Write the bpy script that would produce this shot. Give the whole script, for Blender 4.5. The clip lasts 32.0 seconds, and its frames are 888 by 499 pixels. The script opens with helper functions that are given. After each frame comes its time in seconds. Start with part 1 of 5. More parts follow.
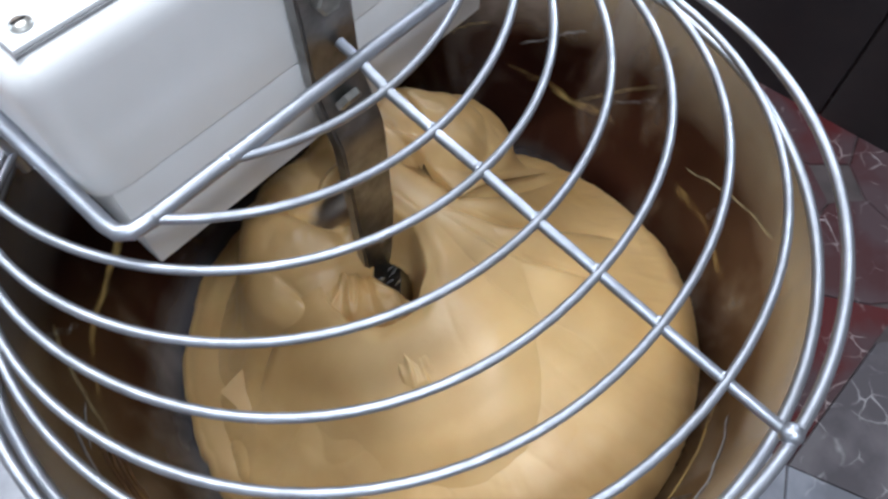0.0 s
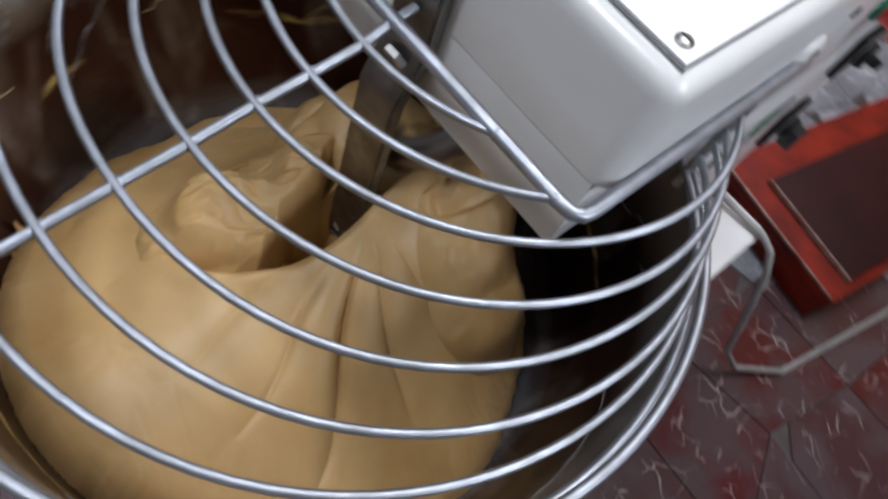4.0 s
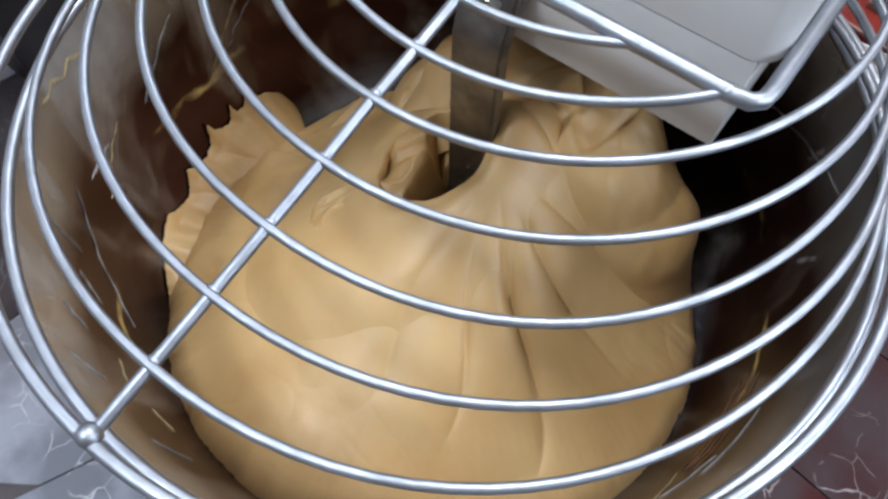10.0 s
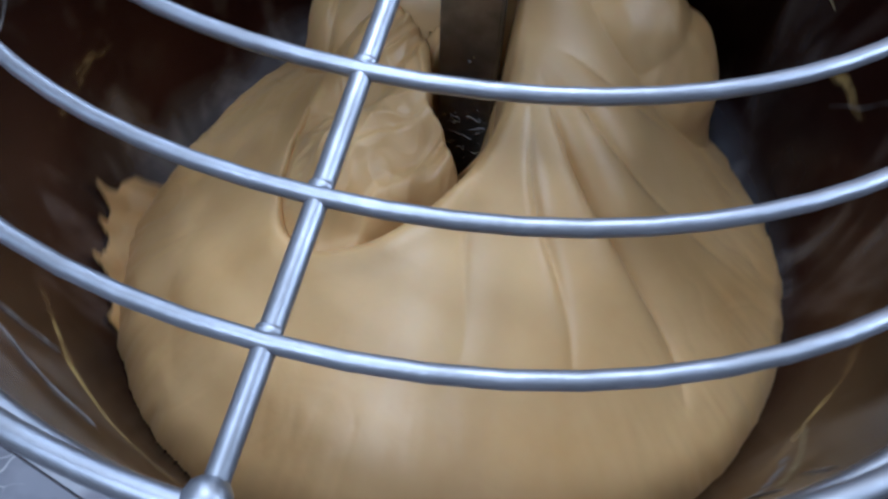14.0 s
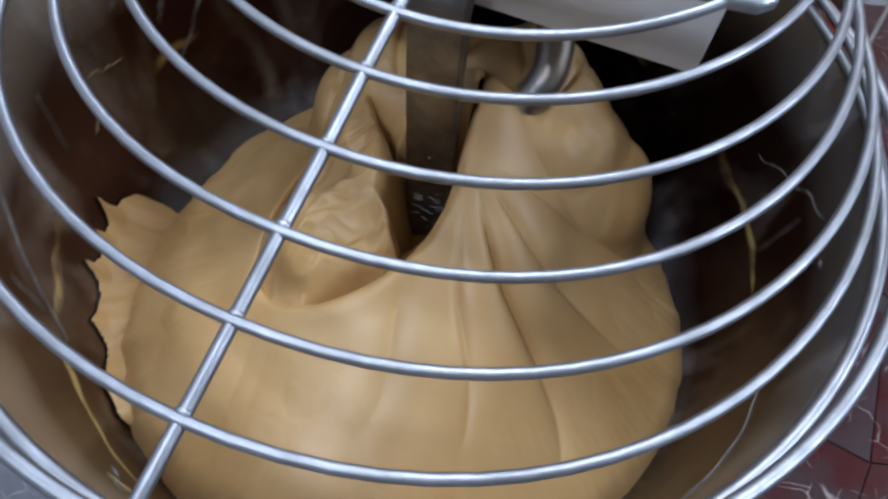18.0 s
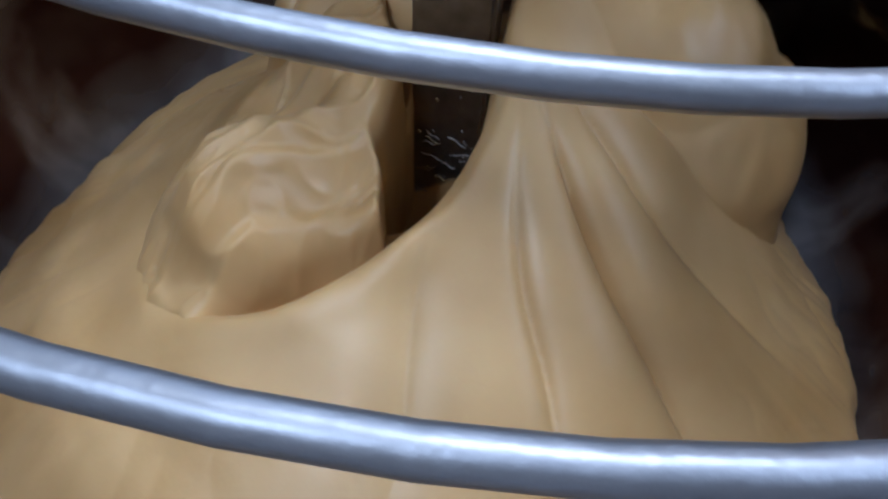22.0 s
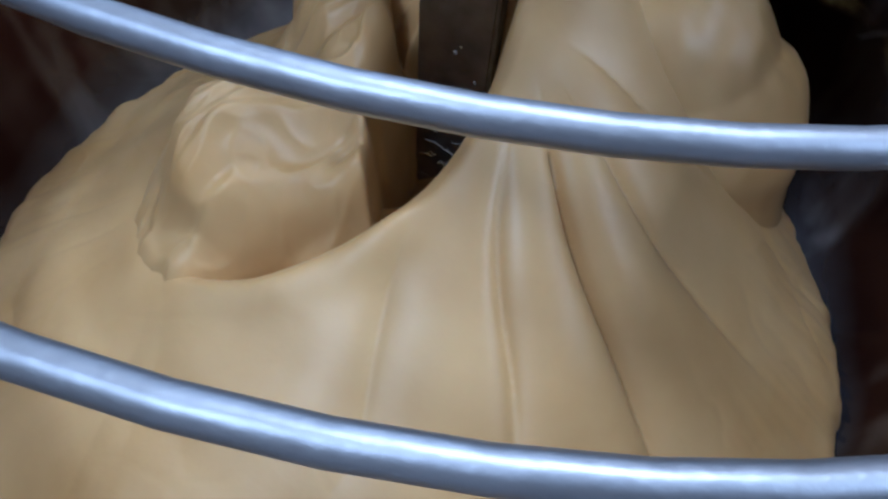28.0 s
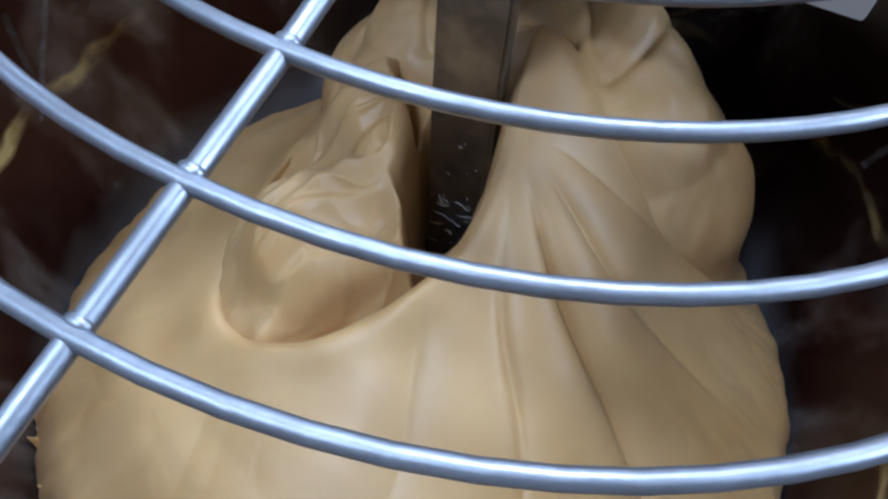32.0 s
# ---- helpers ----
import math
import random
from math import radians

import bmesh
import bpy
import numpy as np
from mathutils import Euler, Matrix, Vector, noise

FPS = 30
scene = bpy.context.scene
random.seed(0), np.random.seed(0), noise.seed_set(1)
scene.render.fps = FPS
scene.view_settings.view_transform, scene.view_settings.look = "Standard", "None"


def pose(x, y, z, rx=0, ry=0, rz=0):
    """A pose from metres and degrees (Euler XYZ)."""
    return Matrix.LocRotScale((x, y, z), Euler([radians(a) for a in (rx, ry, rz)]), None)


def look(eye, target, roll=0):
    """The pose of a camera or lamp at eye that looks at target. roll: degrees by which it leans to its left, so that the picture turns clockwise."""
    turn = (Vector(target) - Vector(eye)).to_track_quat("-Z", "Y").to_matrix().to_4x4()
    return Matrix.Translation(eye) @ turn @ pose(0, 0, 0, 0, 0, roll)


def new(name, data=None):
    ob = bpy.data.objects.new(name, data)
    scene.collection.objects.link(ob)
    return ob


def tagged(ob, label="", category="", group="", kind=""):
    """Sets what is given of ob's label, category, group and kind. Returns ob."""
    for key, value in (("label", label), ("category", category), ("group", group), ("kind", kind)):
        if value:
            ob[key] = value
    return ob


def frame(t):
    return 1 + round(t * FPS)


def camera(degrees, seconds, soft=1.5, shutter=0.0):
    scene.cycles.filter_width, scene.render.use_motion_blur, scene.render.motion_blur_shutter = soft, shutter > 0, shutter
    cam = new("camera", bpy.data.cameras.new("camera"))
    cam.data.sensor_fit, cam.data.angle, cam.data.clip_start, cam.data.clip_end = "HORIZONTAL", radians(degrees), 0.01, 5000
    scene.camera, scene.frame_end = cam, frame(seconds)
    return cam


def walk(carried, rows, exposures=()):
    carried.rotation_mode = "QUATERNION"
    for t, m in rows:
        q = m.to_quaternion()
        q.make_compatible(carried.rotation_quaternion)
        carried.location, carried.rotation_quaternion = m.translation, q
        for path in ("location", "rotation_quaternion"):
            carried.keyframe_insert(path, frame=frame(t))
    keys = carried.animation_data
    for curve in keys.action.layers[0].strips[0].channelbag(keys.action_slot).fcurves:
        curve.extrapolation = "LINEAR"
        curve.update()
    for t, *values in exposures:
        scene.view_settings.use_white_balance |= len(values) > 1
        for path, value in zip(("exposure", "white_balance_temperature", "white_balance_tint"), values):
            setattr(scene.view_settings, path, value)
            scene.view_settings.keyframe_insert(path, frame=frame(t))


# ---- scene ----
cam = camera(65.04, 32.0, soft=2.6, shutter=0.6)
PATH = [
    (0.0, pose(-0.1623, -0.1787, 0.8646, 30.23, 0.21, -48.27)),
    (0.5, pose(-0.1652, -0.1993, 0.8596, 30.85, 0.56, -43.17)),
    (1.0, pose(-0.1525, -0.2280, 0.8686, 29.04, -2.83, -34.04)),
    (1.5, pose(-0.1278, -0.2570, 0.8884, 28.83, -2.66, -22.87)),
    (2.0, pose(-0.0720, -0.2577, 0.8822, 28.78, -3.01, -13.93)),
    (2.5, pose(0.0060, -0.2255, 0.8757, 28.14, -5.02, -3.35)),
    (4.5, pose(0.2446, -0.1427, 0.8648, 31.13, -12.68, 66.16)),
    (5.0, pose(0.3062, -0.0243, 0.8683, 35.09, -2.58, 76.68)),
    (5.5, pose(0.3488, 0.0246, 0.8786, 38.78, -2.26, 75.06)),
    (6.0, pose(0.3716, 0.0595, 0.8895, 41.67, -2.01, 70.93)),
    (6.5, pose(0.3809, 0.0751, 0.9065, 41.85, -4.16, 69.19)),
    (7.0, pose(0.3849, 0.0813, 0.9158, 42.10, -5.08, 69.41)),
    (7.5, pose(0.3826, 0.0779, 0.9115, 41.36, -5.32, 70.02)),
    (8.0, pose(0.3572, 0.0519, 0.9058, 39.36, -5.07, 71.90)),
    (8.5, pose(0.3076, -0.0169, 0.8929, 32.88, -1.60, 71.81)),
    (9.0, pose(0.2457, -0.0924, 0.8717, 29.78, -1.89, 62.19)),
    (9.5, pose(0.1865, -0.1576, 0.8572, 26.29, 0.01, 48.66)),
    (10.0, pose(0.1448, -0.1969, 0.8410, 26.52, -0.33, 37.34)),
    (10.5, pose(0.1336, -0.2187, 0.8292, 28.94, -2.27, 34.10)),
    (11.0, pose(0.0817, -0.2564, 0.8114, 31.48, -1.36, 21.44)),
    (11.5, pose(0.0627, -0.2789, 0.7845, 32.59, -1.78, 16.51)),
    (12.0, pose(0.0434, -0.2660, 0.7608, 34.23, -0.84, 13.74)),
    (12.5, pose(0.0268, -0.2507, 0.7226, 34.69, 0.11, 13.67)),
    (13.0, pose(0.0238, -0.2424, 0.6924, 34.20, 0.65, 13.82)),
    (13.5, pose(0.0371, -0.2409, 0.6904, 33.08, 0.50, 13.91)),
    (14.0, pose(0.0508, -0.2511, 0.7099, 30.62, -1.22, 14.74)),
    (14.5, pose(0.0673, -0.2587, 0.7378, 30.83, -0.29, 16.12)),
    (16.5, pose(0.0948, -0.2549, 0.8238, 29.33, -2.96, 20.22)),
    (17.0, pose(0.0916, -0.2455, 0.8179, 31.35, -4.39, 19.15)),
    (17.5, pose(0.0972, -0.2317, 0.8141, 30.96, -4.02, 20.00)),
    (18.0, pose(0.0968, -0.2338, 0.8001, 29.88, -2.75, 22.40)),
    (18.5, pose(0.0933, -0.2296, 0.7987, 29.03, -2.38, 23.75)),
    (19.0, pose(0.0814, -0.2196, 0.7717, 29.05, -3.34, 25.31)),
    (19.5, pose(0.0758, -0.1899, 0.7000, 30.20, -5.30, 28.37)),
    (20.0, pose(0.0751, -0.1664, 0.6556, 29.93, -6.28, 29.11)),
    (20.5, pose(0.0701, -0.1614, 0.6473, 26.52, -7.61, 29.57)),
    (21.0, pose(0.0636, -0.1603, 0.6391, 25.93, -5.32, 25.82)),
    (21.5, pose(0.0717, -0.1695, 0.6313, 30.13, -1.24, 22.86)),
    (22.0, pose(0.0699, -0.1717, 0.6254, 32.76, -2.13, 22.61)),
    (22.5, pose(0.0675, -0.1701, 0.6267, 30.52, -2.71, 22.81)),
    (23.0, pose(0.0690, -0.1698, 0.6287, 30.09, -2.75, 23.23)),
    (23.5, pose(0.0681, -0.1698, 0.6286, 30.07, -2.73, 22.56)),
    (24.0, pose(0.0683, -0.1692, 0.6286, 30.00, -2.78, 23.19)),
    (24.5, pose(0.0687, -0.1695, 0.6287, 30.44, -2.93, 23.21)),
    (25.0, pose(0.0726, -0.1689, 0.6315, 31.20, -3.14, 24.52)),
    (25.5, pose(0.0739, -0.1702, 0.6300, 31.47, -3.21, 25.51)),
    (26.0, pose(0.0744, -0.1679, 0.6321, 30.24, -2.65, 25.55)),
    (26.5, pose(0.0797, -0.1685, 0.6342, 31.74, -1.84, 25.92)),
    (28.5, pose(0.0775, -0.1690, 0.6359, 30.43, -3.04, 26.06)),
    (29.0, pose(0.0803, -0.1692, 0.6416, 30.63, -3.19, 26.16)),
    (29.5, pose(0.0866, -0.1724, 0.6565, 31.65, -2.66, 28.57)),
    (30.0, pose(0.0811, -0.1819, 0.6731, 32.39, -2.98, 27.91)),
    (30.5, pose(0.0847, -0.1845, 0.6903, 32.74, -2.50, 27.23)),
    (31.0, pose(0.0862, -0.1868, 0.6917, 32.52, -2.24, 27.17)),
    (31.5, pose(0.0815, -0.1877, 0.6898, 32.69, -2.98, 26.76)),
    (32.0, pose(0.0828, -0.1884, 0.6930, 33.32, -2.91, 26.76)),
]
walk(cam, PATH, exposures=[
    (0.0, -0.54, 5700, 8), (2.5, -0.82, 5950, 10), (4.5, -1.28, 6000, 11), (7.0, -1.64, 6500, 12), (8.5, -1.52, 7000, 12), (9.0, -1.24, 7350, 13), (9.5, -0.80, 6150, 10), (10.0, -0.64, 5700, 8), (12.0, -0.66, 5500, 10),
    (13.0, -0.98, 5050, 10), (14.5, -1.05, 4900, 10), (17.0, -1.06, 5450, 11), (19.0, -1.10, 5250, 10), (20.5, -1.14, 4850, 10), (21.5, -1.10, 4950, 10), (22.3, -1.10, 4980, 11), (23.5, -1.22, 4960, 10), (25.0, -1.24, 4980, 10), (26.0, -1.02, 4800, 9), (29.0, -1.02, 4650, 9), (30.5, -0.84, 4700, 9), (32.0, -0.84, 4750, 9)])
RIM = 0.56          # height of the guard's rim wire over the floor

# ---- world and light ----
world = bpy.data.worlds.new("room_world")
world.use_nodes = True
scene.world = world
world.node_tree.nodes["Background"].inputs[0].default_value = (0.55, 0.62, 0.75, 1)
world.node_tree.nodes["Background"].inputs[1].default_value = 0.08


def area(name, eye, target, sx, sy, watts, color):
    d = bpy.data.lights.new(name, "AREA")
    d.shape, d.size, d.size_y, d.energy, d.color = "RECTANGLE", sx, sy, watts, color
    ob = new(name, d)
    ob.matrix_world = look(eye, target)
    return ob


area("ceiling_light_back", (0.0, 0.85, 2.62), (0.0, 0.8, 0.0), 1.2, 0.4, 78, (1.0, 0.97, 0.93))
area("ceiling_light_front", (-0.50, -0.98, 2.62), (-0.46, -0.88, 0.0), 0.42, 0.30, 48, (0.97, 0.98, 1.0))
# lamps as daylight: east is added fill, west and north windows are assumed
area("fill_light_east", (2.17, 0.45, 1.55), (0.0, 0.2, 0.6), 1.0, 1.2, 105, (0.93, 0.96, 1.0))
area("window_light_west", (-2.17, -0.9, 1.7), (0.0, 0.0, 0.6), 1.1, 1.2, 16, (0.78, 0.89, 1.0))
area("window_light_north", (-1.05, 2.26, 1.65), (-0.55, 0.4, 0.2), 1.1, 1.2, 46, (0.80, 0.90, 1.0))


# ---- mesh helpers ----
def mesh_from(name, bm, smooth=True, angle=0.6):
    bmesh.ops.recalc_face_normals(bm, faces=bm.faces)
    bm.normal_update()
    if angle > 2.5 and sum(f.normal.z for f in bm.faces) < 0:
        bmesh.ops.reverse_faces(bm, faces=bm.faces[:])
    for f in bm.faces:
        f.smooth = smooth
    if smooth:
        for e in bm.edges:
            if len(e.link_faces) == 2 and e.calc_face_angle(0) > angle:
                e.smooth = False
    me = bpy.data.meshes.new(name)
    bm.to_mesh(me)
    bm.free()
    return me


def part(name, bm, material, parent=None, label="", smooth=True, angle=0.6):
    ob = new(name, mesh_from(name, bm, smooth, angle))
    ob.data.materials.append(material)
    ob.parent = parent
    if label:
        ob["label"] = label
    return ob


def thing(name, label, category, at=(0, 0, 0), group="", kind=""):
    ob = new(name)
    ob.empty_display_size = 0.05
    ob.location = at
    return tagged(ob, label, category, group, kind)


def bm_box(x0, x1, y0, y1, z0, z1, bevel=0.0, seg=2):
    bm = bmesh.new()
    bmesh.ops.create_cube(bm, size=1.0, matrix=Matrix.Translation(((x0 + x1) / 2, (y0 + y1) / 2, (z0 + z1) / 2)) @ Matrix.Diagonal((x1 - x0, y1 - y0, z1 - z0, 1)))
    if bevel:
        bmesh.ops.bevel(bm, geom=bm.edges[:], offset=bevel, segments=seg, profile=0.5, affect="EDGES")
    return bm


def bm_tube(points, radius, sides=10, caps=True, bm=None):
    """A round rod along points; radius is a number or one for each point."""
    bm = bm or bmesh.new()
    pts = [Vector(p) for p in points]
    n = len(pts)
    up = None
    rings = []
    for i, p in enumerate(pts):
        d = (pts[min(i + 1, n - 1)] - pts[max(i - 1, 0)]).normalized()
        if up is None:
            up = Vector((0, 0, 1)) if abs(d.z) < 0.9 else Vector((1, 0, 0))
        u = (up - d * up.dot(d)).normalized()
        w = d.cross(u)
        up = u
        r = radius if not hasattr(radius, "__len__") else radius[i]
        rings.append([bm.verts.new(p + (u * math.cos(a) + w * math.sin(a)) * r) for a in [2 * math.pi * k / sides for k in range(sides)]])
    for a, b in zip(rings, rings[1:]):
        for k in range(sides):
            bm.faces.new((a[k], a[(k + 1) % sides], b[(k + 1) % sides], b[k]))
    if caps:
        bm.faces.new(rings[0][::-1])
        bm.faces.new(rings[-1])
    return bm


def bm_lathe(profile, steps=96, center=(0, 0), bm=None, closed=False):
    """Turns (radius, z) points round an upright axis."""
    bm = bm or bmesh.new()
    rings = []
    for r, z in profile:
        if r < 1e-6:
            rings.append([bm.verts.new((center[0], center[1], z))])
        else:
            rings.append([bm.verts.new((center[0] + r * math.cos(2 * math.pi * k / steps), center[1] + r * math.sin(2 * math.pi * k / steps), z)) for k in range(steps)])
    pairs = list(zip(rings, rings[1:])) + ([(rings[-1], rings[0])] if closed else [])
    for a, b in pairs:
        for k in range(steps):
            j = (k + 1) % steps
            if len(a) == 1 and len(b) == 1:
                continue
            if len(a) == 1:
                bm.faces.new((a[0], b[j], b[k]))
            elif len(b) == 1:
                bm.faces.new((a[k], a[j], b[0]))
            else:
                bm.faces.new((a[k], a[j], b[j], b[k]))
    return bm


def turned(bm, m):
    bmesh.ops.transform(bm, matrix=m, verts=bm.verts)
    return bm


# ---- materials ----
def material(name, color, rough=0.5, metal=0.0, color2=None, scale=40.0, bump=0.0, bump_scale=200.0, rough_var=0.0, coat=0.0, stretch=(1, 1, 1), detail=4.0, contrast=(0.35, 0.65), sss=0.0, object_random=0.0):
    m = bpy.data.materials.new(name)
    m.use_nodes = True
    nt = m.node_tree
    b = nt.nodes["Principled BSDF"]
    b.inputs["Base Color"].default_value = (*color, 1)
    b.inputs["Roughness"].default_value = rough
    b.inputs["Metallic"].default_value = metal
    b.inputs["Coat Weight"].default_value = coat
    if sss:
        b.inputs["Subsurface Weight"].default_value = sss
        b.inputs["Subsurface Radius"].default_value = (0.008, 0.0045, 0.002)
        b.inputs["Subsurface Scale"].default_value = 1.0
    tc = nt.nodes.new("ShaderNodeTexCoord")
    mp = nt.nodes.new("ShaderNodeMapping")
    mp.inputs["Scale"].default_value = stretch
    nt.links.new(tc.outputs["Object"], mp.inputs["Vector"])
    if color2 or rough_var:
        n = nt.nodes.new("ShaderNodeTexNoise")
        n.inputs["Scale"].default_value = scale
        n.inputs["Detail"].default_value = detail
        nt.links.new(mp.outputs["Vector"], n.inputs["Vector"])
        ramp = nt.nodes.new("ShaderNodeMapRange")
        ramp.inputs["From Min"].default_value, ramp.inputs["From Max"].default_value = contrast
        nt.links.new(n.outputs["Fac"], ramp.inputs["Value"])
        if color2:
            mix = nt.nodes.new("ShaderNodeMix")
            mix.data_type = "RGBA"
            mix.inputs[6].default_value = (*color, 1)
            mix.inputs[7].default_value = (*color2, 1)
            nt.links.new(ramp.outputs["Result"], mix.inputs["Factor"])
            out = mix.outputs[2]
            if object_random:
                oi = nt.nodes.new("ShaderNodeObjectInfo")
                hs = nt.nodes.new("ShaderNodeHueSaturation")
                mr = nt.nodes.new("ShaderNodeMapRange")
                mr.inputs["To Min"].default_value, mr.inputs["To Max"].default_value = 1 - object_random, 1 + object_random
                nt.links.new(oi.outputs["Random"], mr.inputs["Value"])
                nt.links.new(mr.outputs["Result"], hs.inputs["Value"])
                nt.links.new(out, hs.inputs["Color"])
                out = hs.outputs["Color"]
            nt.links.new(out, b.inputs["Base Color"])
        if rough_var:
            mr = nt.nodes.new("ShaderNodeMapRange")
            mr.inputs["To Min"].default_value, mr.inputs["To Max"].default_value = rough - rough_var, rough + rough_var
            nt.links.new(n.outputs["Fac"], mr.inputs["Value"])
            nt.links.new(mr.outputs["Result"], b.inputs["Roughness"])
    if bump:
        n2 = nt.nodes.new("ShaderNodeTexNoise")
        n2.inputs["Scale"].default_value = bump_scale
        n2.inputs["Detail"].default_value = 5.0
        nt.links.new(mp.outputs["Vector"], n2.inputs["Vector"])
        bp = nt.nodes.new("ShaderNodeBump")
        bp.inputs["Strength"].default_value = bump
        bp.inputs["Distance"].default_value = 0.002
        nt.links.new(n2.outputs["Fac"], bp.inputs["Height"])
        nt.links.new(bp.outputs["Normal"], b.inputs["Normal"])
    return m


WIRE = material("guard_wire_steel", (0.45, 0.475, 0.53), 0.47, 1.0, (0.34, 0.355, 0.385), 60, 0.08, 500, 0.10)
BAR = material("worn_bar_steel", (0.34, 0.33, 0.32), 0.42, 1.0, (0.20, 0.19, 0.18), 55, 0.15, 260, 0.12)
HOOK = material("hook_steel", (0.26, 0.26, 0.27), 0.42, 1.0, (0.30, 0.25, 0.20), 30, 0.05, 200, 0.08)
PAINT = material("white_enamel", (0.78, 0.78, 0.78), 0.32, 0.0, (0.72, 0.715, 0.70), 14, 0.04, 420, 0.06, coat=0.2)
LID = material("white_lid_enamel", (0.84, 0.85, 0.86), 0.4, 0.0, (0.78, 0.79, 0.80), 10, 0.04, 420, 0.05)
DOUGH = material("dough", (0.60, 0.398, 0.172), 0.48, 0.0, (0.50, 0.300, 0.104), 17, 0.14, 90, 0.06, detail=7.0, contrast=(0.32, 0.72), sss=0.15, coat=0.10)
DOUGH.node_tree.nodes["Principled BSDF"].inputs["Coat Roughness"].default_value = 0.32
DOUGH.node_tree.nodes["Principled BSDF"].inputs["Specular IOR Level"].default_value = 0.55
CRUST = material("dried_dough", (0.42, 0.33, 0.16), 0.8, 0.0, (0.26, 0.19, 0.09), 120, 0.5, 300)
OLD_CRUST = material("old_brown_crust", (0.17, 0.085, 0.030), 0.6, 0.0, (0.07, 0.028, 0.012), 90, 0.5, 260)
FLOUR = material("flour_smear", (0.30, 0.285, 0.265), 0.7, 0.0, (0.18, 0.165, 0.15), 150, 0.3, 300)
BLACK = material("black_plastic", (0.006, 0.006, 0.007), 0.55, 0.0, (0.014, 0.014, 0.014), 80, 0.05, 300)
BLACK.node_tree.nodes["Principled BSDF"].inputs["Specular IOR Level"].default_value = 0.3
RED = material("red_plastic", (0.75, 0.022, 0.012), 0.3, 0.0, (0.65, 0.02, 0.01), 60, coat=0.2)
GREEN = material("green_plastic", (0.006, 0.10, 0.062), 0.3, 0.0, (0.005, 0.075, 0.05), 60, coat=0.15)
TEAL = material("green_collar", (0.01, 0.30, 0.18), 0.4, 0.0, (0.01, 0.24, 0.14), 60)
PLATE = material("switch_plate", (0.40, 0.39, 0.38), 0.38, 0.5, (0.30, 0.29, 0.28), 70, 0.05, 300, stretch=(1, 1, 6))
GREY = material("grey_plate", (0.35, 0.35, 0.36), 0.4, 0.6, (0.25, 0.25, 0.26), 60, 0.05)
INK = material("black_ink", (0.02, 0.02, 0.022), 0.6)
INKGREEN = material("green_ink", (0.02, 0.13, 0.05), 0.6)
INKRED = material("red_ink", (0.6, 0.03, 0.04), 0.6)
STICKER = material("orange_sticker", (0.80, 0.36, 0.03), 0.5, 0.0, (0.55, 0.22, 0.03), 90)
RUST = material("brown_grease", (0.30, 0.20, 0.10), 0.5, 0.0, (0.15, 0.09, 0.05), 160, 0.2)
CABLE = material("grey_cable", (0.32, 0.31, 0.30), 0.5, 0.0, (0.26, 0.25, 0.24), 40)
RUBBER = material("dark_rubber", (0.03, 0.03, 0.03), 0.8)
ZINC = material("zinc_screw", (0.5, 0.5, 0.47), 0.35, 1.0, (0.35, 0.35, 0.33), 200)


